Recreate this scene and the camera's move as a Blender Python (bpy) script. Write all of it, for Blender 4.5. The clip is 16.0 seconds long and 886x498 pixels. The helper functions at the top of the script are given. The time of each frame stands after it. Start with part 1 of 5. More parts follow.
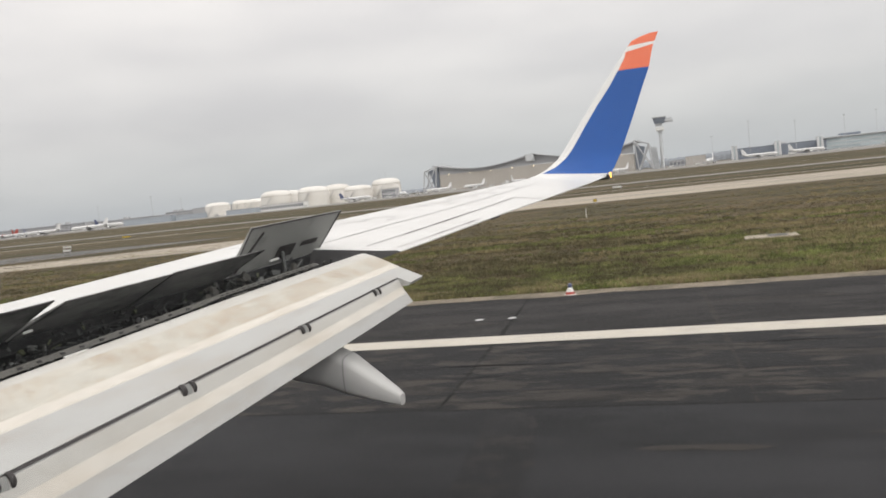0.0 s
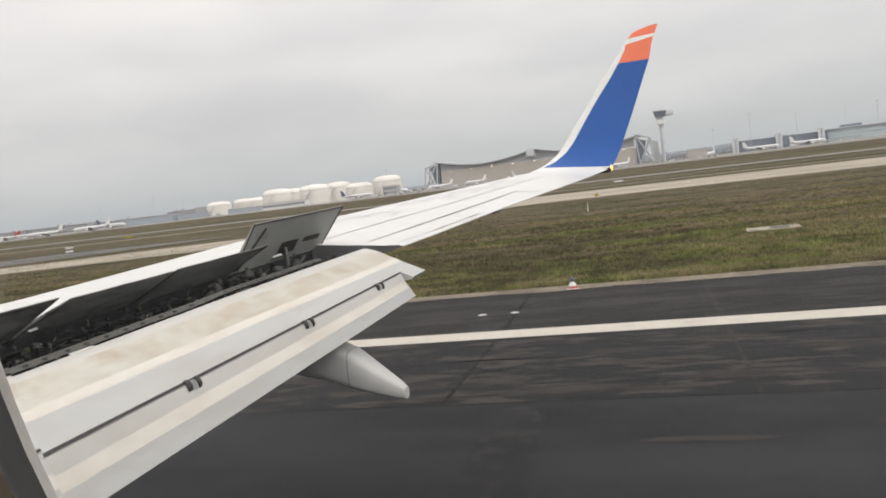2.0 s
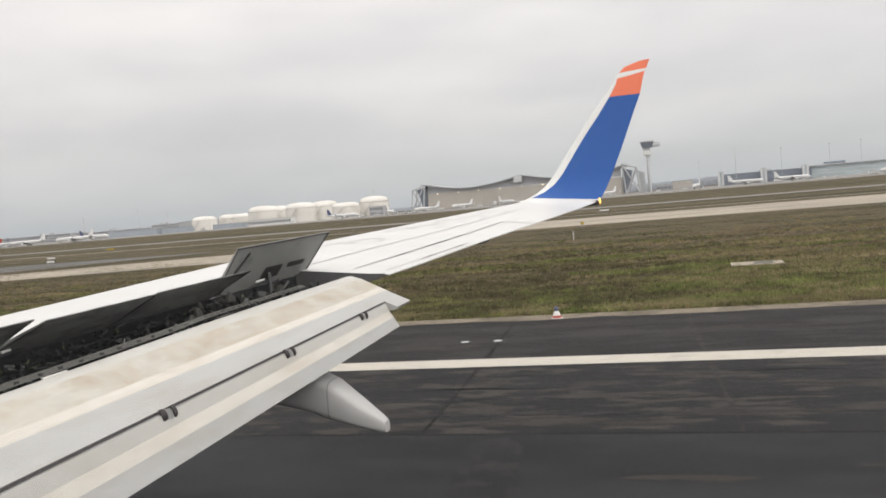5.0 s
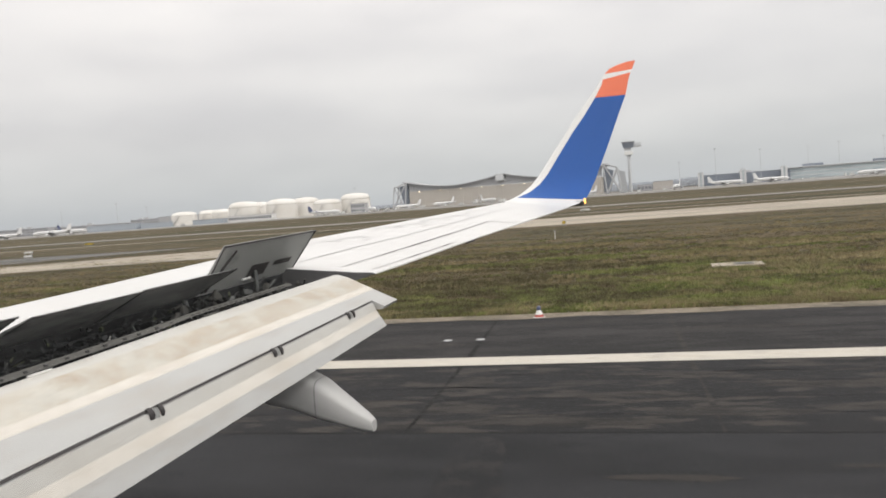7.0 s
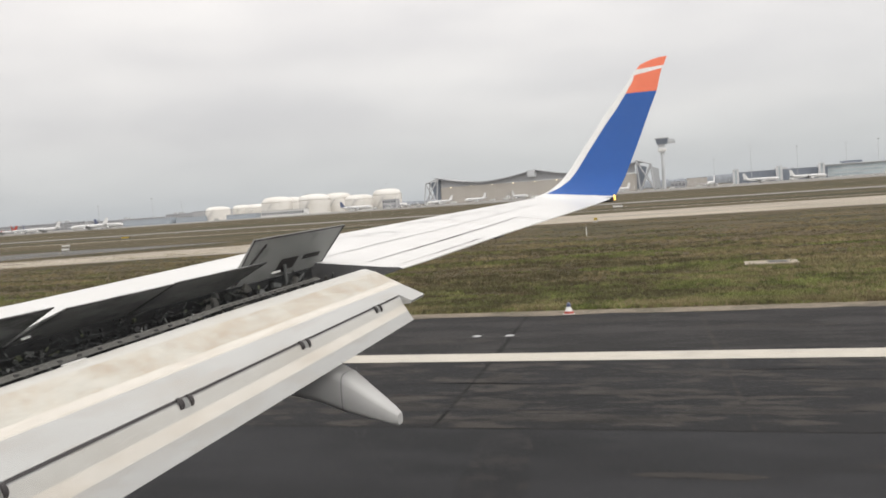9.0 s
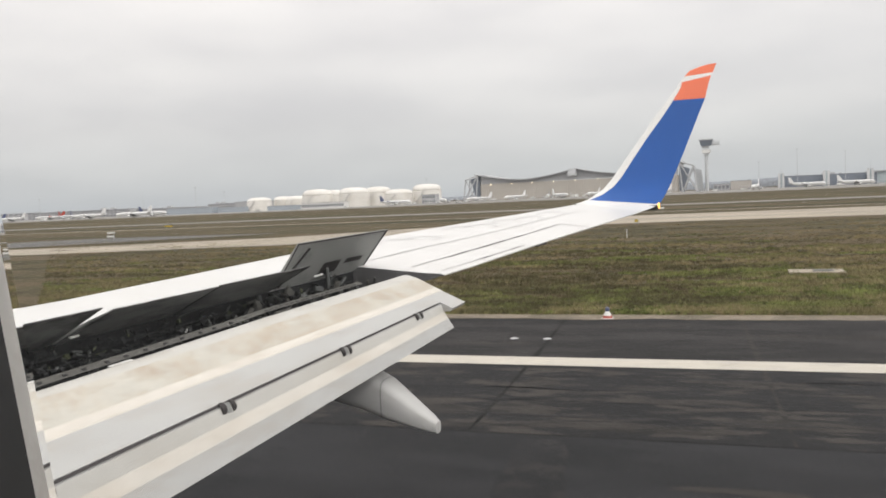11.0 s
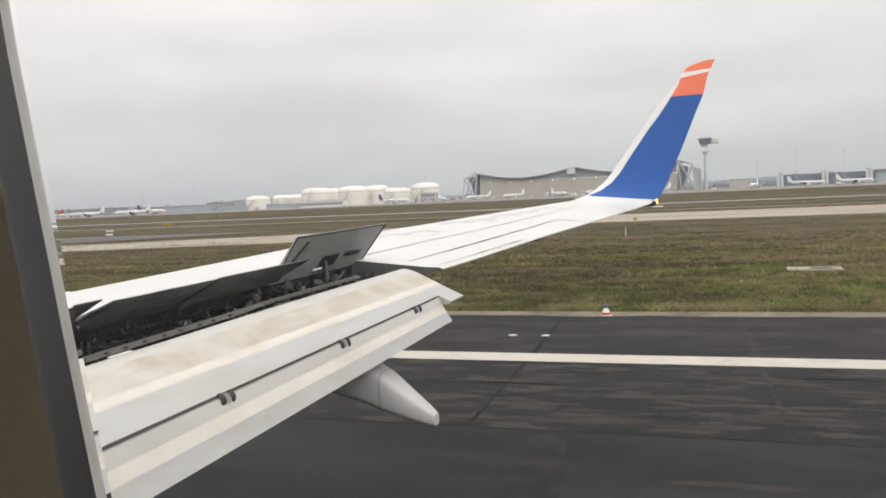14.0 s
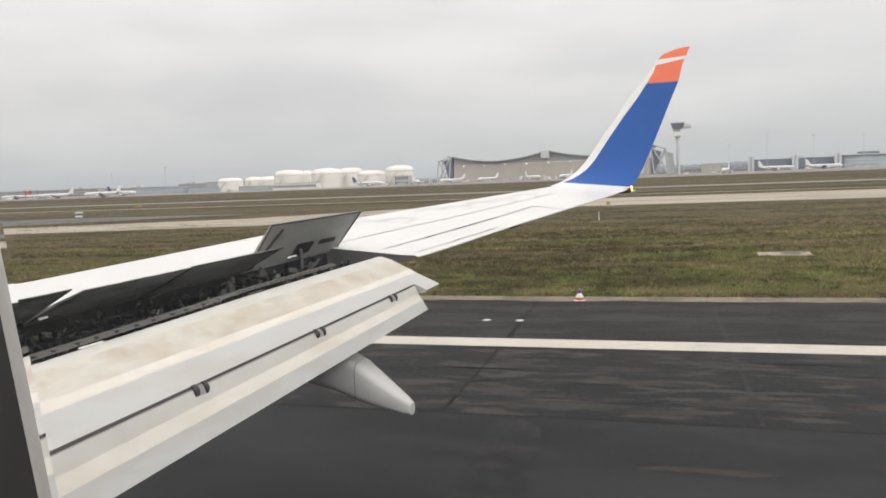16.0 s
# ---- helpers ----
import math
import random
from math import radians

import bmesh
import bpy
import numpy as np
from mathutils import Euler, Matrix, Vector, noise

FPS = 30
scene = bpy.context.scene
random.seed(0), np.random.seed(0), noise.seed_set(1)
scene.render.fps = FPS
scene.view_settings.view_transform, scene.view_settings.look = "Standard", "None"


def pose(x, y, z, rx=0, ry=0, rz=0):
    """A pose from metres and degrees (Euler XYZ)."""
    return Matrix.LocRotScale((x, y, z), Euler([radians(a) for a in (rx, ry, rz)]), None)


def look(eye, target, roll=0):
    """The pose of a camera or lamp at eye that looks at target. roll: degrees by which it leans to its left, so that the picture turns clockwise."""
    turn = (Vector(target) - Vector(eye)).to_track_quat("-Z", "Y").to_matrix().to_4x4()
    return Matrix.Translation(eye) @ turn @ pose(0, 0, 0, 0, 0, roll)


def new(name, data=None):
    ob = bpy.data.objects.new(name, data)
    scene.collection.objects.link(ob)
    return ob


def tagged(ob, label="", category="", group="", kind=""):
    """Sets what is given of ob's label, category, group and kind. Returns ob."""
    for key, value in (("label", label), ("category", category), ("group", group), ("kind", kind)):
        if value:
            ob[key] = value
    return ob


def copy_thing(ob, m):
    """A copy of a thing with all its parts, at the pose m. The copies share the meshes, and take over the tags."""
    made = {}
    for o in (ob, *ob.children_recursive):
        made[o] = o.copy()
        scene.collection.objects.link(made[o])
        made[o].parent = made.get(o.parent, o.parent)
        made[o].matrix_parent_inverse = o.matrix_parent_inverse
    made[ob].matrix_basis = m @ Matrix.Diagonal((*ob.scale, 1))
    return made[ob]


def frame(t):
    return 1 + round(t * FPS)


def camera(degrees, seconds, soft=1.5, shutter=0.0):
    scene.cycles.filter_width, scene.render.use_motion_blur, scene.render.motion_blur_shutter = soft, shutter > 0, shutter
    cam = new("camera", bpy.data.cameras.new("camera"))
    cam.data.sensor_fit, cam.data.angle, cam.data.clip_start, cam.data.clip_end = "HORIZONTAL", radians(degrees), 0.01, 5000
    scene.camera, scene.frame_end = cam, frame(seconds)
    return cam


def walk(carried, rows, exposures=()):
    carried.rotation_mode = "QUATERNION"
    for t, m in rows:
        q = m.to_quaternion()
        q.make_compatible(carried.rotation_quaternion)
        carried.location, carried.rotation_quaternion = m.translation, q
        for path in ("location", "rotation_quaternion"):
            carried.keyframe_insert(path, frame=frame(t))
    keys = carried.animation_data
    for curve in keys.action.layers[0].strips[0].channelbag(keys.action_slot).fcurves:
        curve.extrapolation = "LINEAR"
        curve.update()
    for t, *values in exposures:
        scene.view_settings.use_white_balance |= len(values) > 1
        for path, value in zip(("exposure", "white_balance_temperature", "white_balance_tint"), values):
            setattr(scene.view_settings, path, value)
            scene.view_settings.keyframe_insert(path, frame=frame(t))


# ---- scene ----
cam = camera(55.0, 16.0, soft=1.7)
ROWS = [
    (0, 0.052, 1.381, 3.885, 16.85, -3.72, 6.05), (0.5, 0.008, 1.375, 3.953, 18.40, -3.47, 5.84),
    (1, 0.002, 1.368, 3.950, 17.57, -3.71, 5.53), (1.5, 0.031, 1.377, 3.914, 17.70, -3.42, 6.62),
    (2, 0.052, 1.360, 3.860, 16.94, -3.95, 6.74), (2.5, 0.040, 1.360, 3.907, 16.22, -1.56, 6.88),
    (3, -0.011, 1.412, 3.946, 16.65, -2.05, 6.60), (3.5, 0.015, 1.443, 3.975, 16.19, -3.09, 5.77),
    (4, 0.032, 1.456, 3.942, 16.72, -2.64, 5.50), (6.5, -0.047, 1.463, 3.952, 14.74, -2.69, 3.52),
    (7, -0.056, 1.446, 3.966, 14.77, -2.76, 4.19), (7.5, -0.030, 1.503, 3.972, 14.91, -2.55, 4.12),
    (8, -0.028, 1.423, 3.977, 15.46, -2.64, 4.51), (8.5, -0.033, 1.491, 4.000, 15.51, -2.24, 3.48),
    (9, -0.004, 1.416, 3.956, 16.89, -2.88, 3.91), (9.5, 0.011, 1.369, 4.007, 20.12, -3.23, 2.53),
    (12, -0.082, 1.455, 4.092, 19.01, -2.88, 2.57), (12.5, -0.074, 1.447, 4.060, 19.07, -3.45, 3.05),
    (13, -0.048, 1.439, 4.066, 19.29, -3.29, 3.35), (13.5, -0.054, 1.439, 4.045, 19.29, -2.87, 3.09),
    (14, -0.034, 1.393, 4.034, 19.46, -3.10, 2.41), (14.5, -0.046, 1.427, 4.038, 18.57, -3.69, 3.32),
    (15, -0.057, 1.437, 4.071, 17.53, -4.19, 2.72), (15.5, -0.038, 1.422, 4.028, 17.66, -3.44, 3.33),
    (16, -0.071, 1.433, 4.088, 17.71, -4.31, 2.10),
]
# the aircraft sits slightly nose-down on its gear; ROWS are in the aircraft's own axes
ATTITUDE = pose(0, 0, 0.13, -0.34, 0, 0)
walk(cam, [(t, ATTITUDE @ pose(x, y, z, 90 + pitch, roll, yaw)) for t, x, y, z, yaw, pitch, roll in ROWS],
     exposures=[(0, -0.01), (4.2, 0.0), (7, 0.05), (12, 0.07), (16, 0.07)])

# ---- light: a bright, even overcast ----
SKY_STRENGTH = 1.55
world = bpy.data.worlds.new("overcast")
scene.world = world
world.use_nodes = True
wn, wl = world.node_tree.nodes, world.node_tree.links
wn.clear()
w_out, w_bg = wn.new("ShaderNodeOutputWorld"), wn.new("ShaderNodeBackground")
w_sky = wn.new("ShaderNodeTexSky")
w_sky.sky_type, w_sky.sun_disc = "NISHITA", False
w_sky.sun_elevation, w_sky.sun_rotation = radians(38), radians(200)
w_co, w_sep = wn.new("ShaderNodeTexCoord"), wn.new("ShaderNodeSeparateXYZ")
w_map, w_noise, w_noise2 = wn.new("ShaderNodeMapping"), wn.new("ShaderNodeTexNoise"), wn.new("ShaderNodeTexNoise")
w_ramp, w_cloud = wn.new("ShaderNodeValToRGB"), wn.new("ShaderNodeValToRGB")
w_mul, w_mix, w_dim = wn.new("ShaderNodeMixRGB"), wn.new("ShaderNodeMixRGB"), wn.new("ShaderNodeMixRGB")
wl.new(w_co.outputs["Generated"], w_sep.inputs[0])
wl.new(w_co.outputs["Generated"], w_map.inputs[0])
w_map.inputs["Scale"].default_value = (2.2, 2.2, 9.0)
wl.new(w_map.outputs[0], w_noise.inputs["Vector"])
w_noise.inputs["Scale"].default_value, w_noise.inputs["Detail"].default_value = 1.7, 5.0
w_ramp.color_ramp.elements[0].position, w_ramp.color_ramp.elements[0].color = 0.0, (0.405, 0.425, 0.445, 1)
w_ramp.color_ramp.elements[1].position, w_ramp.color_ramp.elements[1].color = 1.0, (1.19, 1.15, 1.11, 1)
for at, c in ((0.045, (0.475, 0.48, 0.485, 1)), (0.09, (0.545, 0.535, 0.53, 1)), (0.17, (0.655, 0.635, 0.62, 1)), (0.32, (0.84, 0.805, 0.78, 1))):
    w_ramp.color_ramp.elements.new(at).color = c
wl.new(w_sep.outputs["Z"], w_ramp.inputs[0])
w_cloud.color_ramp.elements[0].position, w_cloud.color_ramp.elements[0].color = 0.30, (0.905, 0.905, 0.915, 1)
w_cloud.color_ramp.elements[1].position, w_cloud.color_ramp.elements[1].color = 0.70, (1.085, 1.08, 1.07, 1)
wl.new(w_noise.outputs[0], w_cloud.inputs[0])
w_mul.blend_type = "MULTIPLY"
w_mul.inputs[0].default_value = 1.0
wl.new(w_ramp.outputs[0], w_mul.inputs[1])
wl.new(w_cloud.outputs[0], w_mul.inputs[2])
w_dim.blend_type = "MULTIPLY"
w_dim.inputs[0].default_value = 1.0
w_dim.inputs[2].default_value = (0.10, 0.10, 0.10, 1)
wl.new(w_sky.outputs[0], w_dim.inputs[1])
w_mix.inputs[0].default_value = 0.94
wl.new(w_dim.outputs[0], w_mix.inputs[1])
wl.new(w_mul.outputs[0], w_mix.inputs[2])
wl.new(w_mix.outputs[0], w_bg.inputs[0])
w_bg.inputs[1].default_value = SKY_STRENGTH
wl.new(w_bg.outputs[0], w_out.inputs[0])

sun = new("sun", bpy.data.lights.new("sun", "SUN"))
sun.data.energy, sun.data.angle, sun.data.color = 0.8, radians(25), (1.0, 0.96, 0.91)
sun.matrix_world = look((58, -40, 46), (0, 0, 0))


# ---- materials ----
def mat(name, base, rough=0.6, metal=0.0, vary=0.15, big=0.4, fine=8.0, stretch=(1, 1, 1), bump=0.0, dirt=None, dirt_amount=0.0,
        dirt_scale=0.6, dirt_at=(0.52, 0.68), dirt_stretch=None, turn=0.0, random_tone=0.0, spec=0.5):
    m = bpy.data.materials.new(name)
    m.use_nodes = True
    n, l = m.node_tree.nodes, m.node_tree.links
    b = n["Principled BSDF"]
    b.inputs["Metallic"].default_value = metal
    b.inputs["Specular IOR Level"].default_value = spec
    geo, mp = n.new("ShaderNodeNewGeometry"), n.new("ShaderNodeMapping")
    mp.vector_type = "TEXTURE"
    mp.inputs["Scale"].default_value, mp.inputs["Rotation"].default_value = [1 / v for v in stretch], (0, 0, radians(turn))
    l.new(geo.outputs["Position"], mp.inputs[0])
    n1, n2 = n.new("ShaderNodeTexNoise"), n.new("ShaderNodeTexNoise")
    for q, s in ((n1, big), (n2, fine)):
        q.inputs["Scale"].default_value, q.inputs["Detail"].default_value, q.inputs["Roughness"].default_value = s, 5.0, 0.6
        l.new(mp.outputs[0], q.inputs["Vector"])
    add = n.new("ShaderNodeMath")
    add.operation = "ADD"
    l.new(n1.outputs[0], add.inputs[0])
    l.new(n2.outputs[0], add.inputs[1])
    rng = n.new("ShaderNodeMapRange")
    rng.inputs["From Min"].default_value, rng.inputs["From Max"].default_value = 0.65, 1.35
    rng.inputs["To Min"].default_value, rng.inputs["To Max"].default_value = 1 - vary, 1 + vary
    l.new(add.outputs[0], rng.inputs["Value"])
    tint = n.new("ShaderNodeVectorMath")
    tint.operation = "SCALE"
    tint.inputs[0].default_value = base
    l.new(rng.outputs[0], tint.inputs["Scale"])
    colour = tint.outputs[0]
    if random_tone:
        info, r2, t2 = n.new("ShaderNodeObjectInfo"), n.new("ShaderNodeMapRange"), n.new("ShaderNodeVectorMath")
        t2.operation = "SCALE"
        r2.inputs["To Min"].default_value, r2.inputs["To Max"].default_value = 1 - random_tone, 1 + random_tone
        l.new(info.outputs["Random"], r2.inputs["Value"])
        l.new(colour, t2.inputs[0])
        l.new(r2.outputs[0], t2.inputs["Scale"])
        colour = t2.outputs[0]
    if dirt:
        n3, r3, mx, k = n.new("ShaderNodeTexNoise"), n.new("ShaderNodeMapRange"), n.new("ShaderNodeMixRGB"), n.new("ShaderNodeMath")
        n3.inputs["Scale"].default_value, n3.inputs["Detail"].default_value, n3.inputs["Roughness"].default_value = dirt_scale, 9.0, 0.70
        mp3 = n.new("ShaderNodeMapping")
        mp3.vector_type = "TEXTURE"
        mp3.inputs["Scale"].default_value, mp3.inputs["Rotation"].default_value = [1 / v for v in (dirt_stretch or stretch)], (0, 0, radians(turn))
        l.new(geo.outputs["Position"], mp3.inputs[0])
        l.new(mp3.outputs[0], n3.inputs["Vector"])
        r3.inputs["From Min"].default_value, r3.inputs["From Max"].default_value = dirt_at
        l.new(n3.outputs[0], r3.inputs["Value"])
        k.operation = "MULTIPLY"
        k.inputs[1].default_value = dirt_amount
        l.new(r3.outputs[0], k.inputs[0])
        l.new(k.outputs[0], mx.inputs[0])
        l.new(colour, mx.inputs[1])
        mx.inputs[2].default_value = (*dirt, 1)
        colour = mx.outputs[0]
    l.new(colour, b.inputs["Base Color"])
    rr = n.new("ShaderNodeMapRange")
    rr.inputs["From Min"].default_value, rr.inputs["From Max"].default_value = 0.3, 0.7
    rr.inputs["To Min"].default_value, rr.inputs["To Max"].default_value = max(0.02, rough - 0.08), min(1, rough + 0.08)
    l.new(n2.outputs[0], rr.inputs["Value"])
    l.new(rr.outputs[0], b.inputs["Roughness"])
    if bump:
        bp = n.new("ShaderNodeBump")
        bp.inputs["Strength"].default_value, bp.inputs["Distance"].default_value = bump, 0.02
        l.new(n2.outputs[0], bp.inputs["Height"])
        l.new(bp.outputs[0], b.inputs["Normal"])
    return m


def glow(name, colour, strength):
    m = bpy.data.materials.new(name)
    m.use_nodes = True
    b = m.node_tree.nodes["Principled BSDF"]
    b.inputs["Base Color"].default_value = (*colour, 1)
    b.inputs["Emission Color"].default_value = (*colour, 1)
    b.inputs["Emission Strength"].default_value = strength
    return m


M_WING = mat("wing_white_paint", (0.70, 0.70, 0.69), 0.38, vary=0.06, big=0.5, fine=5, stretch=(0.5, 3, 1), dirt=(0.50, 0.48, 0.44), dirt_amount=0.30, dirt_scale=1.4, dirt_at=(0.50, 0.70))
M_FLAPTOP = mat("flap_stained_paint", (0.575, 0.557, 0.50), 0.5, vary=0.15, big=2.2, fine=18, stretch=(2.2, 1.0, 2.2), bump=0.06, dirt=(0.41, 0.325, 0.225), dirt_amount=0.72, dirt_scale=2.9, dirt_at=(0.40, 0.68), dirt_stretch=(1.2, 1.2, 1.2), turn=-15)
M_FLAPGREY = mat("flap_grey_paint", (0.48, 0.485, 0.475), 0.42, vary=0.06, big=1.0, fine=9, stretch=(2, 0.8, 2), dirt=(0.38, 0.35, 0.30), dirt_amount=0.55, dirt_scale=1.5, dirt_at=(0.46, 0.68), dirt_stretch=(3, 0.9, 3), turn=-15)
# cream band along each flap's crease, paler than the skin beside it
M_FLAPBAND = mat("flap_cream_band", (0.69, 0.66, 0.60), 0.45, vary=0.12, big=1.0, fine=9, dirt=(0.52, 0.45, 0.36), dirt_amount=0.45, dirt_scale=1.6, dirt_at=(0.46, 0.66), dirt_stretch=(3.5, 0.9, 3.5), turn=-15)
# pale nose paint; on the aft flap it paints in skylight
M_FLAPPALE = mat("flap_pale_paint_and_skylight", (0.575, 0.568, 0.535), 0.42, vary=0.08, big=1.0, fine=9, dirt=(0.46, 0.43, 0.37), dirt_amount=0.5, dirt_scale=1.5, dirt_at=(0.48, 0.68), dirt_stretch=(3, 0.9, 3), turn=-15)
M_SPOILER = mat("spoiler_underside_grey", (0.31, 0.315, 0.305), 0.5, vary=0.12, big=1.2, fine=12, bump=0.05, dirt=(0.06, 0.06, 0.06), dirt_amount=0.45, dirt_scale=2.5)
# soot mottling whose dark tone also paints in the inner spoilers' shade
M_SOOTY_SHADED = mat("sooty_shaded_spoiler_underside", (0.41, 0.415, 0.405), 0.42, vary=0.35, big=0.9, fine=7, stretch=(1.4, 0.8, 2), bump=0.05, dirt=(0.045, 0.048, 0.048), dirt_amount=0.9, dirt_scale=1.9, dirt_at=(0.45, 0.63), dirt_stretch=(1.0, 0.8, 1.6))
M_SPEDGE = mat("dark_seal_rubber", (0.045, 0.04, 0.04), 0.6, vary=0.2)
# near-black grime that also puts the open bay's shade into the colour
M_CAVITY = mat("flap_bay_grime_and_shade", (0.022, 0.024, 0.025), 0.55, vary=0.7, big=2, fine=14, bump=0.3, dirt=(0.008, 0.008, 0.009), dirt_amount=0.9, dirt_scale=2.5, dirt_at=(0.44, 0.6))
M_METAL = mat("bay_grey_metal", (0.075, 0.079, 0.076), 0.40, 0.5, vary=0.4, big=3, fine=20, random_tone=0.75)
M_BRIGHT = mat("bare_bright_metal", (0.75, 0.75, 0.74), 0.3, 0.6, vary=0.1)
M_RAIL = mat("beam_grey_primer", (0.085, 0.083, 0.074), 0.5, vary=0.35, big=2, fine=10, dirt=(0.05, 0.048, 0.042), dirt_amount=0.7, dirt_scale=4, dirt_at=(0.46, 0.64))
M_PRIMER = mat("olive_primer", (0.075, 0.085, 0.045), 0.6, vary=0.4, big=3, fine=20)
M_BLACK = mat("black_hole", (0.02, 0.02, 0.02), 0.7, vary=0.2)
M_PANEL = mat("panel_gap_grey", (0.24, 0.24, 0.245), 0.6, vary=0.5, big=2, fine=8, dirt=(0.5, 0.5, 0.5), dirt_amount=0.6, dirt_scale=1.3)
M_SMUDGE = mat("smudged_grey_sealant", (0.59, 0.59, 0.595), 0.6, vary=0.25, big=3, fine=9, dirt=(0.68, 0.68, 0.67), dirt_amount=0.8, dirt_scale=3.0, dirt_at=(0.42, 0.62))
M_TAR = mat("tar_filled_seam", (0.017, 0.0165, 0.016), 0.9, vary=0.5, big=1.5, fine=6, dirt=(0.03, 0.028, 0.026), dirt_amount=0.8, dirt_scale=1.5, spec=0.1)
# primer darkened so that its colour holds the shade below the outer wing
M_ENDRIB = mat("shaded_grey_primer", (0.11, 0.11, 0.112), 0.6, vary=0.25, big=2, fine=10, dirt=(0.03, 0.03, 0.03), dirt_amount=0.5, dirt_scale=3)
M_BLUE = mat("winglet_blue_paint", (0.026, 0.108, 0.385), 0.5, vary=0.06, big=0.8, fine=4, spec=0.3)
M_ORANGE = mat("winglet_orange_paint", (0.88, 0.215, 0.115), 0.45, vary=0.04, spec=0.35)
M_WHITE = mat("gloss_white_paint", (0.80, 0.80, 0.78), 0.35, vary=0.04)
M_FAIR = mat("fairing_grey_paint", (0.52, 0.52, 0.51), 0.42, vary=0.07, big=1.2, fine=8, dirt=(0.20, 0.19, 0.18), dirt_amount=0.4, dirt_scale=1.6)
M_LAMP = glow("navigation_lamp_amber", (1.0, 0.55, 0.12), 2.5)
M_CABIN = mat("cabin_panel_beige", (0.72, 0.64, 0.52), 0.7, vary=0.05, fine=60)
M_SEAL = mat("window_seal_black", (0.02, 0.02, 0.022), 0.6, vary=0.2)
M_REVEAL = mat("window_reveal_grey", (0.80, 0.78, 0.74), 0.5, vary=0.08, big=8, fine=60, dirt=(0.52, 0.46, 0.40), dirt_amount=0.6, dirt_scale=18, dirt_at=(0.45, 0.65))
M_TYRE = mat("tyre_rubber", (0.03, 0.03, 0.03), 0.8)

M_ASPHALT = mat("runway_asphalt", (0.0275, 0.0282, 0.0305), 0.85, vary=0.40, big=0.5, fine=7, stretch=(0.14, 1, 1), dirt=(0.0155, 0.0158, 0.0172), dirt_amount=0.85, dirt_scale=0.45, dirt_at=(0.44, 0.58), dirt_stretch=(0.3, 1, 1), spec=0.2)
M_WORN = mat("runway_worn_asphalt", (0.0160, 0.0159, 0.0170), 0.85, vary=0.45, big=0.8, fine=9, stretch=(0.24, 1, 1), bump=0.1, dirt=(0.056, 0.050, 0.044), dirt_amount=0.85, dirt_scale=1.9, dirt_at=(0.52, 0.555), dirt_stretch=(0.30, 1.0, 1), spec=0.2)
M_SHOULDER = mat("shoulder_asphalt", (0.033, 0.031, 0.0305), 0.85, vary=0.40, big=0.4, fine=7, stretch=(0.2, 1, 1), bump=0.2, dirt=(0.0145, 0.0138, 0.0138), dirt_amount=0.9, dirt_scale=0.9, dirt_at=(0.46, 0.52), dirt_stretch=(0.25, 1, 1), spec=0.2)
M_PATCH = mat("worn_pale_asphalt", (0.050, 0.046, 0.042), 0.9, vary=0.35, big=1.2, fine=8, stretch=(0.3, 1, 1), dirt=(0.022, 0.021, 0.021), dirt_amount=0.8, dirt_scale=2.6, dirt_at=(0.48, 0.58), dirt_stretch=(0.35, 1, 1), spec=0.15)
M_DAMP = mat("damp_black_asphalt", (0.0165, 0.0165, 0.0180), 0.8, vary=0.45, big=0.9, fine=7, dirt=(0.036, 0.034, 0.033), dirt_amount=0.8, dirt_scale=1.6, dirt_at=(0.50, 0.60), spec=0.2)
M_TAXI = mat("taxiway_asphalt", (0.075, 0.073, 0.073), 0.6, vary=0.14, big=0.12, fine=4, stretch=(0.12, 1, 1), bump=0.1, dirt=(0.125, 0.122, 0.122), dirt_amount=0.8, dirt_scale=0.25, spec=0.3)
M_CONC = mat("pale_concrete", (0.40, 0.35, 0.275), 0.8, vary=0.14, big=0.1, fine=1.5, stretch=(0.3, 1, 1), dirt=(0.20, 0.18, 0.15), dirt_amount=0.6, dirt_scale=0.12, dirt_at=(0.46, 0.62), dirt_stretch=(0.25, 1, 1))
M_APRON = mat("apron_concrete", (0.24, 0.23, 0.215), 0.8, vary=0.15, big=0.01, fine=0.1)
M_LINE = mat("white_line_paint", (0.55, 0.515, 0.445), 0.7, vary=0.08, big=0.6, fine=6, dirt=(0.35, 0.34, 0.31), dirt_amount=0.5, dirt_scale=1.4)
M_YELLOW = mat("yellow_line_paint", (0.55, 0.38, 0.035), 0.7, vary=0.12, big=0.6, fine=6)
M_PALEYELLOW = mat("faded_yellow_line_paint", (0.32, 0.27, 0.14), 0.7, vary=0.15, big=0.4, fine=4)
M_SOIL = mat("dry_soil_verge", (0.215, 0.180, 0.134), 0.95, vary=0.45, big=0.6, fine=5, stretch=(0.5, 0.6, 1), bump=0.4, dirt=(0.09, 0.08, 0.05), dirt_amount=0.7, dirt_scale=0.9, dirt_at=(0.48, 0.6))
M_GRASS = mat("winter_grass", (0.062, 0.057, 0.030), 0.95, vary=0.95, big=1.6, fine=5.5, stretch=(0.9, 0.25, 1), bump=0.6, dirt=(0.125, 0.098, 0.062), dirt_amount=0.9, dirt_scale=0.20, dirt_at=(0.43, 0.58), dirt_stretch=(0.30, 0.6, 1), spec=0.1)
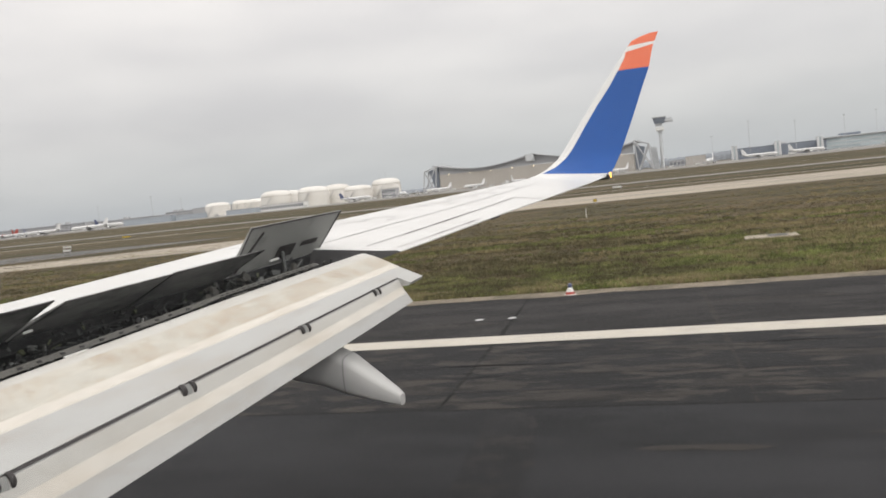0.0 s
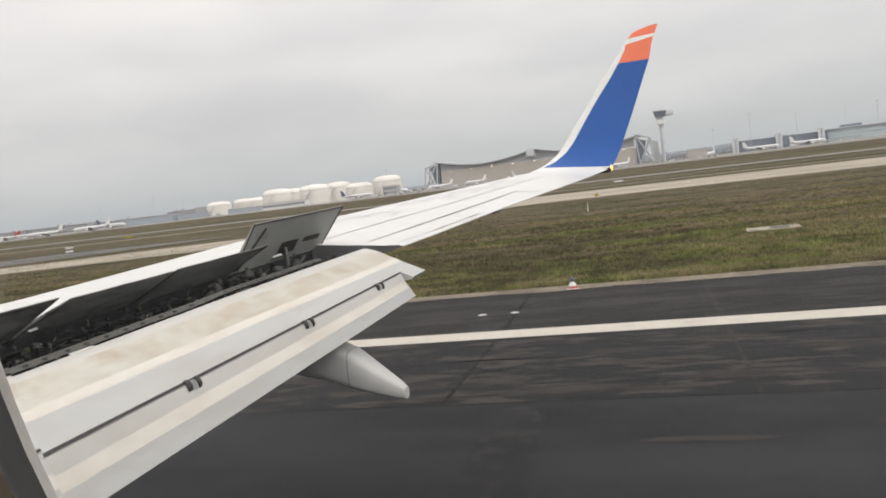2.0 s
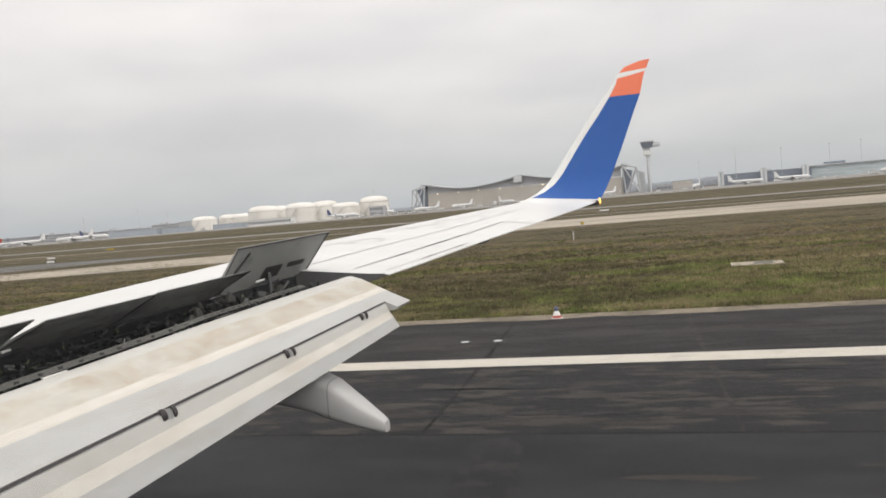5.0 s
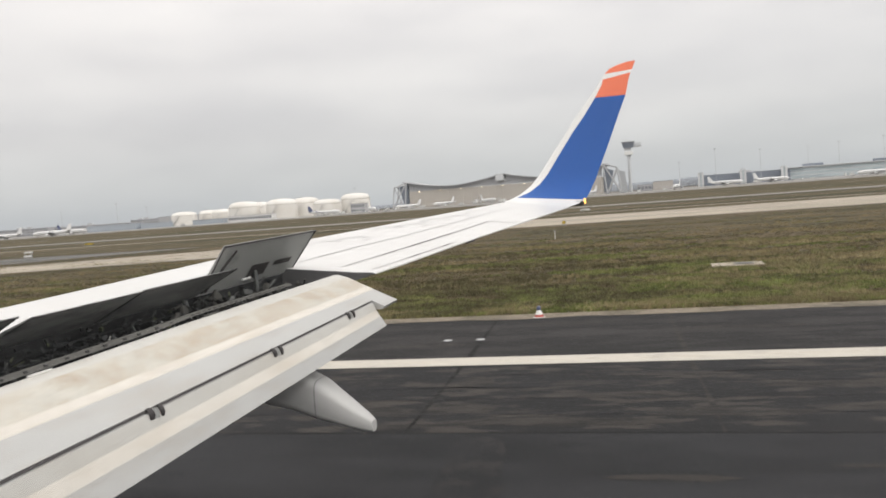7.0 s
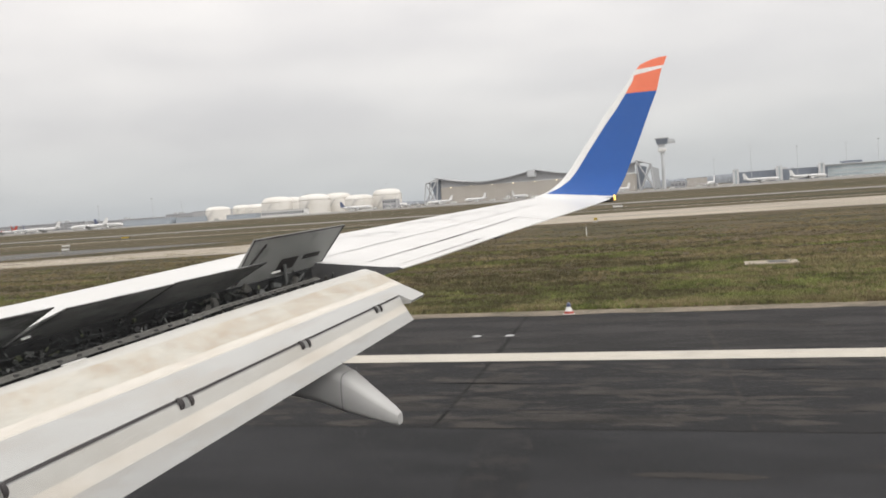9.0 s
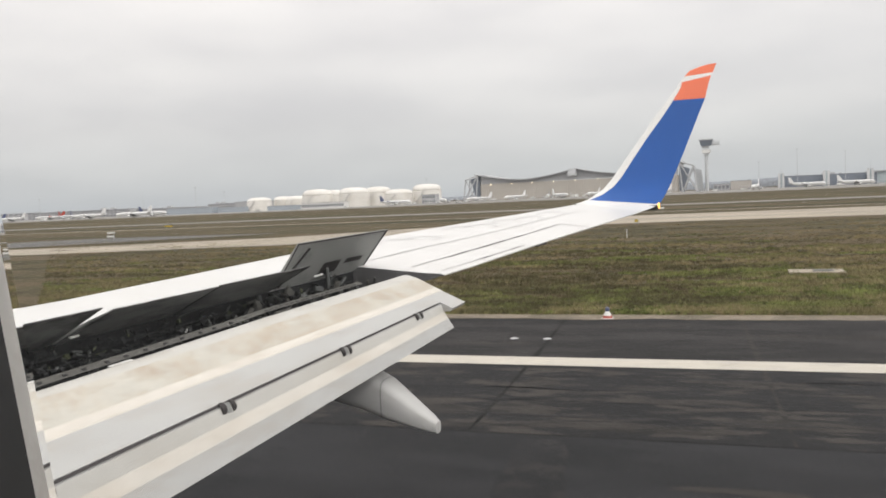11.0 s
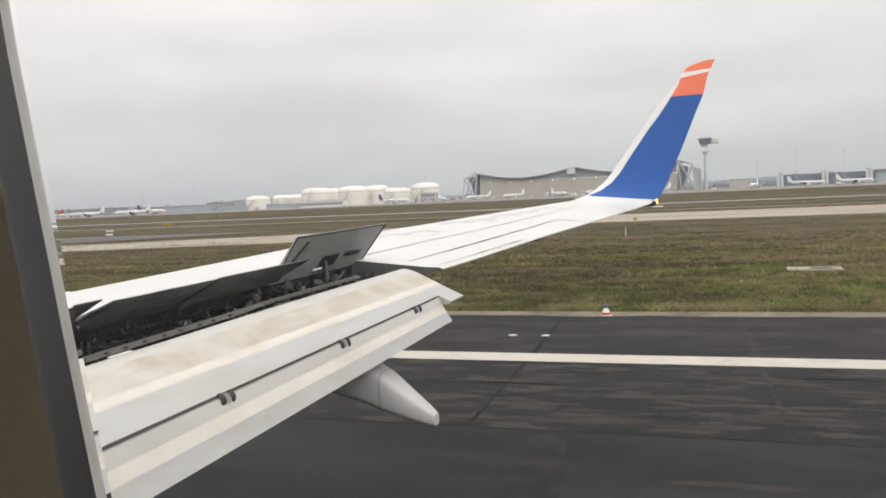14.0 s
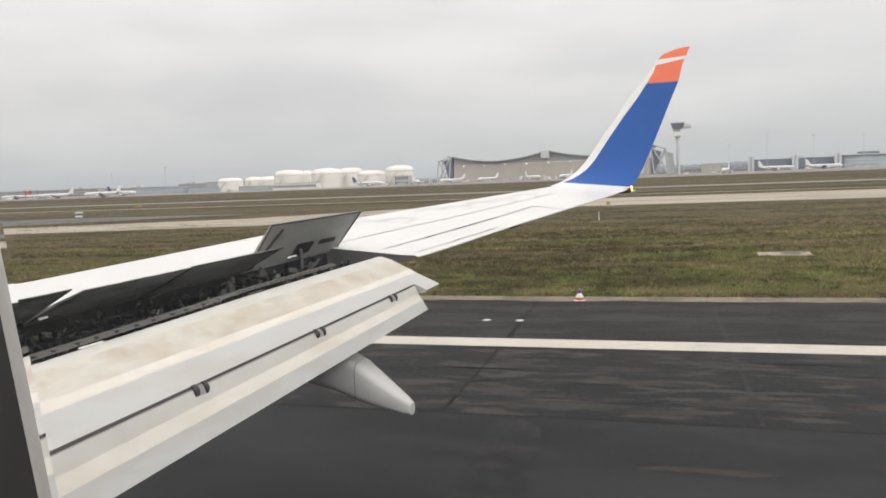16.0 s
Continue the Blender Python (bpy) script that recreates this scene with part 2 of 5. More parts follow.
M_FIELD = mat("far_winter_grass", (0.120, 0.098, 0.060), 0.95, vary=0.40, big=0.05, fine=0.5, stretch=(0.10, 0.6, 1), dirt=(0.055, 0.052, 0.028), dirt_amount=0.9, dirt_scale=0.07, dirt_at=(0.44, 0.60), dirt_stretch=(0.12, 0.6, 1), spec=0.1)
M_BLADE = mat("grass_blades", (0.120, 0.138, 0.042), 0.8, vary=0.95, big=0.8, fine=7, stretch=(0.8, 0.5, 1), dirt=(0.175, 0.142, 0.080), dirt_amount=0.75, dirt_scale=0.35, dirt_at=(0.46, 0.59), dirt_stretch=(0.30, 0.9, 1), spec=0.1)
M_STRAW = mat("straw_blades", (0.225, 0.185, 0.10), 0.85, vary=0.5, big=0.8, fine=7, dirt=(0.085, 0.076, 0.035), dirt_amount=0.6, dirt_scale=0.5, dirt_at=(0.46, 0.6), dirt_stretch=(0.3, 0.9, 1), spec=0.1)
M_SEDGE = mat("dark_sedge_blades", (0.088, 0.080, 0.040), 0.9, vary=0.6, big=0.5, fine=5, dirt=(0.058, 0.053, 0.028), dirt_amount=0.6, dirt_scale=0.4, dirt_at=(0.46, 0.6), spec=0.1)
M_THATCH = mat("brown_thatch_blades", (0.128, 0.102, 0.060), 0.9, vary=0.7, big=0.5, fine=5, stretch=(0.4, 0.9, 1), dirt=(0.078, 0.068, 0.037), dirt_amount=0.8, dirt_scale=0.4, dirt_at=(0.46, 0.58), dirt_stretch=(0.3, 0.9, 1), spec=0.1)
M_SIGNY = mat("yellow_sign_face", (0.62, 0.45, 0.06), 0.5)
M_SIGNK = mat("black_sign_frame", (0.03, 0.03, 0.03), 0.6)
M_TANK = mat("tank_white_paint", (0.84, 0.82, 0.775), 0.55, vary=0.05, big=0.05, fine=0.5, dirt=(0.62, 0.58, 0.51), dirt_amount=0.5, dirt_scale=0.06, dirt_at=(0.45, 0.62))
M_STEEL = mat("painted_steel_grey", (0.52, 0.53, 0.54), 0.5, vary=0.1, big=0.1)
# distant walls, roofs and cladding are coloured pale to paint in haze
M_HWALL = mat("hangar_wall_panels", (0.50, 0.47, 0.425), 0.6, vary=0.10, big=0.03, fine=0.4, random_tone=0.03)
M_HROOF = mat("hangar_roof_grey", (0.42, 0.43, 0.445), 0.6, vary=0.08, big=0.03, fine=0.3)
M_TRUSS = mat("truss_pale_steel", (0.50, 0.51, 0.52), 0.5, vary=0.05)
M_TERM = mat("terminal_dark_cladding", (0.215, 0.245, 0.29), 0.5, vary=0.1, big=0.03, fine=0.3, random_tone=0.08)
M_TGLASS = mat("terminal_greenish_glass", (0.48, 0.56, 0.585), 0.35, vary=0.12, big=0.05, random_tone=0.10)
M_PALE = mat("pale_grey_cladding", (0.60, 0.62, 0.635), 0.6, vary=0.06, big=0.05)
M_SHAFT = mat("pale_concrete_shaft", (0.66, 0.67, 0.68), 0.7, vary=0.05, big=0.05)
M_BEIGE = mat("beige_block_wall", (0.50, 0.475, 0.44), 0.7, vary=0.06, big=0.05)
# glass lightened from dark, with distance haze worked into its tone
M_DWIN = mat("haze_lifted_window_glass", (0.24, 0.25, 0.27), 0.25, vary=0.2)
M_BSHED = mat("blue_shed_cladding", (0.41, 0.455, 0.50), 0.6, vary=0.14)
M_GREYB = mat("grey_building_wall", (0.46, 0.465, 0.475), 0.7, vary=0.08, big=0.05, random_tone=0.15)
M_JET = mat("jet_white_paint", (0.76, 0.76, 0.75), 0.35, vary=0.03)
M_JETGREY = mat("jet_wing_grey", (0.42, 0.43, 0.45), 0.4, vary=0.05)
M_NAVY = mat("tail_navy_paint", (0.10, 0.12, 0.21), 0.4)
M_RED = mat("tail_red_paint", (0.42, 0.07, 0.05), 0.4)
M_VANW = mat("van_white_paint", (0.62, 0.62, 0.60), 0.4, random_tone=0.2)
# woods tinted pale blue-grey: aerial haze mixed into the base colour
M_WOOD = mat("haze_tinted_far_woods", (0.275, 0.295, 0.32), 0.95, vary=0.22, big=0.02, fine=0.12, spec=0.05)
M_FLOOD = glow("hangar_floodlight", (1.0, 0.86, 0.6), 3.0)


# ---- building blocks ----
def mesh_of(name, verts, faces, mats=(), idx=None, smooth=False):
    me = bpy.data.meshes.new(name)
    me.from_pydata([tuple(v) for v in verts], [], faces)
    for m in mats:
        me.materials.append(m)
    if idx is not None:
        me.polygons.foreach_set("material_index", idx)
    if smooth:
        me.polygons.foreach_set("use_smooth", [True] * len(me.polygons))
    me.update()
    return me


def part(name, bm, material, parent=None, label="", smooth=False):
    me = bpy.data.meshes.new(name)
    bmesh.ops.recalc_face_normals(bm, faces=bm.faces)
    bm.to_mesh(me)
    bm.free()
    for m in (material if isinstance(material, (list, tuple)) else [material]):
        me.materials.append(m)
    if smooth:
        me.polygons.foreach_set("use_smooth", [True] * len(me.polygons))
    ob = new(name, me)
    if parent:
        ob.parent = parent
    return tagged(ob, label)


def part_mesh(name, me, parent=None, label=""):
    ob = new(name, me)
    if parent:
        ob.parent = parent
    return tagged(ob, label)


def add_box(bm, c, size, m=None, bevel=0.0):
    got = bmesh.ops.create_cube(bm, size=1.0)["verts"]
    bmesh.ops.scale(bm, vec=size, verts=got)
    if bevel:
        edges = list({e for v in got for e in v.link_edges})
        got = list({v for f in bmesh.ops.bevel(bm, geom=edges, offset=bevel, segments=2, affect="EDGES")["faces"] for v in f.verts} | {v for v in got if v.is_valid})
    if m is not None:
        bmesh.ops.transform(bm, matrix=m, verts=got)
    bmesh.ops.translate(bm, vec=c, verts=got)
    return got


def box(c, size, m=None, bevel=0.0):
    bm = bmesh.new()
    add_box(bm, c, size, m, bevel)
    return bm


def add_tube(bm, a, b, r1, r2=None, seg=10):
    a, b = Vector(a), Vector(b)
    got = bmesh.ops.create_cone(bm, cap_ends=True, segments=seg, radius1=r1, radius2=r1 if r2 is None else r2, depth=(b - a).length)["verts"]
    m = Matrix.Translation((a + b) / 2) @ (b - a).to_track_quat("Z", "Y").to_matrix().to_4x4()
    bmesh.ops.transform(bm, matrix=m, verts=got)
    return got


def tube(a, b, r1, r2=None, seg=10):
    bm = bmesh.new()
    add_tube(bm, a, b, r1, r2, seg)
    return bm


def loft(rings, closed=True, caps=True):
    """A bmesh skin over rings of equally many points."""
    bm = bmesh.new()
    vs = [[bm.verts.new(p) for p in r] for r in rings]
    n = len(rings[0])
    for a, b in zip(vs, vs[1:]):
        for i in range(n if closed else n - 1):
            bm.faces.new((a[i], a[(i + 1) % n], b[(i + 1) % n], b[i]))
    if caps and closed:
        bm.faces.new(vs[0])
        bm.faces.new(vs[-1][::-1])
    return bm


def empty(name, at, label, category, group=""):
    e = new(name)
    e.location = at
    return tagged(e, label, category, group)


def local(ob, root):
    """Hang ob, built in the aircraft's axes, under root."""
    ob.parent = root
    return ob


# ---- ground ----
def sheet(name, outline, z, material, label, edge=0.0, step=0.6):
    """A flat sheet; edge roughens its outline."""
    pts = []
    n = len(outline)
    for i in range(n):
        a, b = Vector(outline[i]), Vector(outline[(i + 1) % n])
        k = max(1, int((b - a).length / step)) if edge else 1
        nrm = Vector((-(b - a).y, (b - a).x)).normalized()
        for j in range(k):
            p = a + (b - a) * j / k
            if edge:
                p = p + nrm * edge * (noise.noise((p.x * 0.8, p.y * 0.8, z)) + 0.6 * noise.noise((p.x * 0.15, p.y * 0.15, 3)))
            pts.append((p.x, p.y, z))
    bm = bmesh.new()
    f = bm.faces.new([bm.verts.new(p) for p in pts])
    if f.normal.z < 0:
        f.normal_flip()
    bmesh.ops.triangulate(bm, faces=[f])
    return tagged(part(name, bm, material), label, kind="structure")


def ground_disc():
    bm = bmesh.new()
    rings = [60, 200, 600, 1500, 3000, 4700]
    centre = bm.verts.new((0, 0, -0.03))
    vs = [[bm.verts.new((r * math.cos(a), r * math.sin(a), -0.03)) for a in np.linspace(0, 2 * math.pi, 64, endpoint=False)] for r in rings]
    for i in range(64):
        bm.faces.new((centre, vs[0][i], vs[0][(i + 1) % 64]))
        for a, b in zip(vs, vs[1:]):
            bm.faces.new((a[i], b[i], b[(i + 1) % 64], a[(i + 1) % 64]))
    return tagged(part("ground", bm, M_FIELD), "flat brownish winter airfield grass reaching the horizon", "ground", kind="structure")


ground_disc()
FAR = 1500
for x0, x1 in ((-FAR, -40), (-40, 25), (25, FAR)):
    sheet("road", [(x0, -40), (x1, -40), (x1, 15.9), (x0, 15.9)], 0.0, M_ASPHALT, "smooth dark grey asphalt of the runway's middle strip")
sheet("road", [(-FAR, 15.9), (FAR, 15.9), (FAR, 22.3), (-FAR, 22.3)], 0.0, M_WORN, "streaky worn dark asphalt along the runway")
sheet("road", [(-FAR, 22.3), (FAR, 22.3), (FAR, 30.4), (-FAR, 30.4)], 0.0, M_SHOULDER, "damp dark asphalt shoulder of the runway")
sheet("trim", [(-FAR, 15.86), (FAR, 15.86), (FAR, 15.90), (-FAR, 15.90)], 0.004, M_TAR, "dark sealed joint between two asphalt strips")
sheet("trim", [(-400, 21.9), (400, 21.9), (400, 22.95), (-400, 22.95)], 0.006, M_LINE, "broad white painted runway edge line")
sheet("ground", [(-540, 29.7), (400, 29.7), (400, 32.4), (-540, 32.4)], 0.008, M_SOIL, "dry pale soil strip along the asphalt edge", edge=0.35, step=1.0)
sheet("ground", [(-540, 30.95), (400, 30.95), (400, 130), (-540, 130)], 0.014, M_GRASS, "patchy green and brown winter grass verge", edge=0.35, step=1.0)
# taxiway that leaves the runway at a shallow angle and meets a wide strip of old concrete
sheet("road", [(-430, 30.6), (-220, 30.6), (-190, 36), (-170, 42), (-148, 52), (-138, 66), (-125, 75), (-112, 84), (-70, 121), (-110, 123), (-157, 82), (-175, 78), (-250, 66), (-430, 60)],
      0.022, M_TAXI, "grey asphalt taxiway branching off the runway", edge=0.25, step=1.0)
sheet("pavement", [(-310.8, 58.4), (-148.2, 68.5), (-74, 76.8), (-47.9, 83.2), (-33.5, 98.6), (-21.4, 114.7), (0, 116.1), (22.2, 116.8), (50.4, 125.9), (158.1, 158.1), (149.4, 186.7), (62.5, 164), (29.4, 155.6), (0, 151.9), (-27.4, 148.2), (-43.6, 125.9), (-60.3, 103.1), (-88.3, 91), (-145, 81.6), (-305.2, 69.4)], 0.030, M_CONC, "wide strip of pale old concrete across the grass", edge=0.3, step=2.0)
for pts, w, m, lab in (([(-290, 40), (-220, 43), (-180, 50), (-150, 62), (-135, 72), (-122, 80.5), (-108, 90), (-76, 117)], 0.22, M_PALEYELLOW, "faded yellow taxiway edge line"),
                       ([(-290, 50), (-230, 53), (-190, 60), (-160, 74), (-135, 95), (-123, 105), (-101, 120)], 0.22, M_PALEYELLOW, "faded yellow taxiway guide line")):
    bm = bmesh.new()
    prev = None
    for i, p in enumerate(pts):
        q = Vector(pts[min(i + 1, len(pts) - 1)]) - Vector(pts[max(i - 1, 0)])
        nrm = Vector((-q.y, q.x)).normalized() * w
        now = bm.verts.new((p[0] - nrm.x, p[1] - nrm.y, 0.036)), bm.verts.new((p[0] + nrm.x, p[1] + nrm.y, 0.036))
        if prev:
            bm.faces.new((prev[0], now[0], now[1], prev[1]))
        prev = now
    tagged(part("trim", bm, m), lab, kind="structure")
for x, w in ((0.6, 0.10), (-38, 0.10), (37, 0.07), (74, 0.06)):
    sheet("trim", [(x, 15.9), (x + w, 15.9), (x - 0.9 + w, 29.6), (x - 0.9, 29.6)], 0.004, M_PATCH, "worn pale seam across the runway asphalt", edge=0.07, step=0.5)
# a crooked seam with worn pale asphalt beside it
sheet("trim", [(-5.93, 29.9), (-5.36, 22.8), (-5.10, 19.1), (-4.92, 15.95), (-4.84, 15.95), (-5.02, 19.1), (-5.26, 22.8), (-5.82, 29.9)], 0.0045, M_TAR, "tar-filled seam running askew across the runway asphalt", edge=0.05, step=0.3)


def worn_patch(x, y, rx, ry):
    ring = [(x + rx * math.cos(a) * (1 + 0.25 * noise.noise((x, a * 2, 1))), y + ry * math.sin(a) * (1 + 0.35 * noise.noise((y, a * 2, 5)))) for a in np.linspace(0, 2 * math.pi, 14, endpoint=False)]
    sheet("road", ring, 0.003, M_PATCH, "ragged patch of pale worn asphalt in the runway", edge=0.16, step=0.16)


for x, y, rx, ry in ((-4.25, 17.6, 0.75, 0.55), (-5.75, 17.35, 0.8, 0.4), (-4.45, 20.0, 0.45, 0.55), (-5.2, 16.35, 0.9, 0.22), (-7.9, 18.2, 1.3, 0.22), (-1.6, 18.6, 1.9, 0.25), (0.9, 17.2, 1.6, 0.35), (-2.4, 16.6, 2.2, 0.25),
                     (2.9, 19.3, 1.4, 0.22), (3.4, 17.4, 1.2, 0.28), (-9.6, 16.8, 1.5, 0.25), (-0.4, 20.6, 1.1, 0.16), (-7.0, 25.0, 1.5, 0.2), (1.6, 26.6, 1.9, 0.22), (-3.2, 28.3, 1.6, 0.25)):
    worn_patch(x, y, rx, ry)
# dark ragged lines along the worn strip
for y, w, x0, x1 in ((17.15, 0.10, -60, 40), (18.35, 0.07, -60, 40), (19.45, 0.12, -60, -2), (19.75, 0.08, -3, 40), (20.7, 0.06, -60, 40)):
    sheet("trim", [(x0, y), (x1, y), (x1, y + w), (x0, y + w)], 0.0055, M_DAMP, "dark ragged tar line along the runway", edge=0.09, step=0.25)
# broad darker bands where the middle strip has been cut and filled again
for x, w, lean in ((-3.9, 1.0, 0.9), (5.2, 0.8, -0.5), (-14.5, 1.2, 0.7)):
    sheet("road", [(x, 15.84), (x + lean, 7.5), (x + lean + w, 7.5), (x + w, 15.84)], 0.005, M_DAMP, "dark filled trench across the smooth runway asphalt", edge=0.22, step=0.3)
for x, y, rx, ry in ((-0.2, 13.6, 0.9, 0.14), (2.6, 14.2, 0.7, 0.10)):
    worn_patch(x, y, rx, ry)
# concrete exit further along the runway, laid in slabs, with its yellow guide line
exit_field = sheet("pavement", [(-730, 30.8), (-570, 30.8), (-550, 44), (-550, 62), (-730, 62)], 0.012, M_TAXI, "concrete runway exit laid in large pale slabs")
slab_mesh = None
for i in range(20):
    for j in range(3):
        if slab_mesh is None:
            slab = part("slab", box((0, 0, 0), (7.42, 7.42, 0.05), bevel=0.01), M_CONC, exit_field)
            slab_mesh = slab.data
        else:
            slab = part_mesh("slab", slab_mesh, exit_field)
        slab.location = (-724 + 7.5 * i, 36 + 7.5 * j, 0.012)
for pts, lab in (([(-730, 47), (-640, 46), (-600, 40), (-565, 28), (-530, 18), (-490, 14), (-460, 12.5)], "bright yellow guide line curving off the runway"),
                 ([(-730, 54), (-630, 53.4), (-550, 53)], "bright yellow guide line along the concrete exit")):
    bm = bmesh.new()
    prev = None
    for i, p in enumerate(pts):
        q = Vector(pts[min(i + 1, len(pts) - 1)]) - Vector(pts[max(i - 1, 0)])
        nrm = Vector((-q.y, q.x)).normalized() * 0.15
        now = bm.verts.new((p[0] - nrm.x, p[1] - nrm.y, 0.042)), bm.verts.new((p[0] + nrm.x, p[1] + nrm.y, 0.042))
        if prev:
            bm.faces.new((prev[0], now[0], now[1], prev[1]))
        prev = now
    tagged(part("trim", bm, M_YELLOW), lab, kind="structure")
# far taxiway strips and aprons
sheet("road", [(-420, 190), (-150, 176), (60, 168), (60, 170.5), (-150, 179), (-420, 193.5)], 0.018, M_CONC, "narrow pale service road across the grass")
sheet("road", [(-1500, 232), (1500, 243), (1500, 262), (-1500, 251)], 0.02, M_APRON, "distant grey concrete taxiway")
sheet("pavement", [(-2200, 640), (1500, 700), (1500, 1700), (-2200, 1700)], 0.02, M_APRON, "distant grey concrete apron before the hangars")


def tufts(count, seed, material, low, high, keep, far, label):
    """Short blades in clumps, thinning out away from the runway."""
    rng = np.random.default_rng(seed)
    y = 30.85 + rng.random(count) ** 2.0 * 80
    x = y * np.tan(np.radians(rng.uniform(-44, 13, count)))
    field = np.array([0.9 * noise.noise((a * 0.055, b * 0.28, seed)) + 0.6 * noise.noise((a * 0.30, b * 0.65, seed + 2)) + 0.25 * noise.noise((a * 1.1, b * 1.6, seed + 4)) for a, b in zip(x, y)])
    ok = field > rng.uniform(keep - 0.15, keep + 0.15, count) + far * np.clip((y - 38) / 30, -0.25, 1.6)
    x, y = np.repeat(x[ok], 4), np.repeat(y[ok], 4)
    n = len(x)
    x, y = x + rng.uniform(-0.13, 0.13, n), y + rng.uniform(-0.13, 0.13, n)
    turn, h, w = rng.uniform(-0.7, 0.7, n), rng.uniform(low, high, n) * np.clip(1.25 - (y - 30) / 90, 0.4, 1), rng.uniform(0.02, 0.06, n)
    lean, back = rng.uniform(-0.08, 0.08, n), h * rng.uniform(-0.2, 1.2, n)
    z = np.full(n, 0.012)
    verts = np.stack([np.stack([x - w * np.cos(turn), y - w * np.sin(turn), z], 1), np.stack([x + w * np.cos(turn), y + w * np.sin(turn), z], 1),
                      np.stack([x + lean, y + back, z + h], 1)], 1).reshape(-1, 3)
    me = mesh_of("grass", verts.tolist(), np.arange(3 * n).reshape(-1, 3).tolist(), [material])
    return tagged(new("grass", me), label, "grass", kind="stuff")


tufts(60000, 6, M_THATCH, 0.03, 0.08, -2, 1.35, "low brown winter thatch between the tufts")
tufts(80000, 4, M_BLADE, 0.05, 0.15, -0.10, 0.45, "short ragged olive-green grass tufts")
tufts(50000, 9, M_STRAW, 0.07, 0.20, 0.22, 0.06, "dry straw-coloured winter grass clumps")
tufts(50000, 15, M_SEDGE, 0.08, 0.19, 0.27, 0.12, "dark brown-green sedge clumps in drifts")


# ---- the airliner that carries the window ----
airliner = empty("airliner", (0, 0, 0), "white jet airliner with extended flaps, raised spoilers and a blue winglet", "aircraft")
airliner.matrix_basis = ATTITUDE


def zu(x, y):
    return 2.017 + 0.1051 * y - 0.05 * x


def x_te(y):
    return -1.55 + 0.278 * (y - 17)


def x_le(y):
    return -3.62 + 0.535 * (y - 14.74) - 0.10


def x_hinge(y):
    return -4.5 + 0.33 * (y - 10.6)


def camber(y):
    return min(0.125, max(0.005, 0.011 + 0.033 * (y - 8.5)))


def wing_z(x, y):
    """Height of the outer wing's skin: cambered ahead, with a slight droop of the trailing edge inboard."""
    le = x_le(y)
    u = (x - le) / (x_te(y) - le)
    arch = camber(y) * (1 - min(1.0, max(0.0, (u - 0.12) / 0.88)) ** 0.9) 
    return zu(x, y) + arch - 0.026 * max(0.0, u) ** 2 * max(0.0, min(1.0, (13 - y) / 2.4))


def wing_ring(y, aft):
    """One section of the wing: nose, top, aft edge, underside."""
    le = x_le(y)
    c = x_te(y) - le
    th = 0.105 * c
    top = [(0.0, -0.55 * th), (0.008, -0.40 * th), (0.03, -0.20 * th), (0.07, -0.05 * th), (0.12, 0.0)]
    # the inner wing is more cambered ahead of the spoilers
    hump = camber(y) if y < 10.63 else 0.0
    skin = wing_z if y > 10.63 else zu
    pts = [(le + u * c, y, skin(le + u * c, y) + d + hump) for u, d in top]
    for k, share in ((0.2, 0.88), (0.4, 0.77), (0.6, 0.66), (0.8, 0.5), (1.0, 0.0)):
        x = pts[4][0] + (aft - pts[4][0]) * k
        pts.append((x, y, skin(x, y) + hump * share))
    low = 0.012 if aft > x_te(y) - 0.05 else 0.30
    pts.append((aft, y, skin(aft, y) - low))
    for u, d in ((0.55, 1.0), (0.3, 1.05), (0.1, 0.85), (0.02, 0.68)):
        x = le + u * c
        if x < aft - 0.05:
            pts.append((x, y, zu(x, y) - d * th))
        else:
            pts.append((aft - 0.05, y, skin(aft, y) - low - 0.02))
    return pts


# inner wing up to the spoilers' hinge, outer wing up to the trailing edge
bm = loft([wing_ring(y, x_hinge(y)) for y in (0.9, 2.5, 4.0, 5.5, 7.0, 8.5, 10.0, 10.629)])
local(part("inner_wing", bm, M_WING, label="white painted inner wing skin ahead of the spoilers"), airliner)
OUT = (10.635, 11.2, 12, 13, 14, 15, 15.8, 16.31)
bm = loft([wing_ring(y, x_te(y) - (0.02 if y < 10.7 else 0)) for y in OUT])
bm.faces.ensure_lookup_table()
bm.faces[-2].material_index = 1
for f in bm.faces:
    f.smooth = len(f.verts) == 4 and f.normal.z > 0.5
outer_wing = local(part("outer_wing", bm, [M_WING, M_ENDRIB], label="white painted outer wing skin with dark panel gaps"), airliner)


def strip_on_wing(a, b, w, material, name, lift=0.004, label=""):
    a, b = Vector(a), Vector(b)
    nrm = Vector((-(b - a).y, (b - a).x)).normalized() * w / 2
    bm = bmesh.new()
    vs = []
    for k in range(17):
        p = a + (b - a) * k / 16
        vs.append([bm.verts.new((q.x, q.y, wing_z(q.x, q.y) + lift)) for q in (p - nrm, p + nrm)])
    for u, v in zip(vs, vs[1:]):
        bm.faces.new((u[0], u[1], v[1], v[0]))
    return local(part(name, bm, material, label=label), outer_wing)


def wing_at(y, f):
    """A place on the outer wing: y outboard, f from the leading (0) to the trailing edge (1)."""
    return (x_le(y) + f * (x_te(y) - x_le(y)), y)


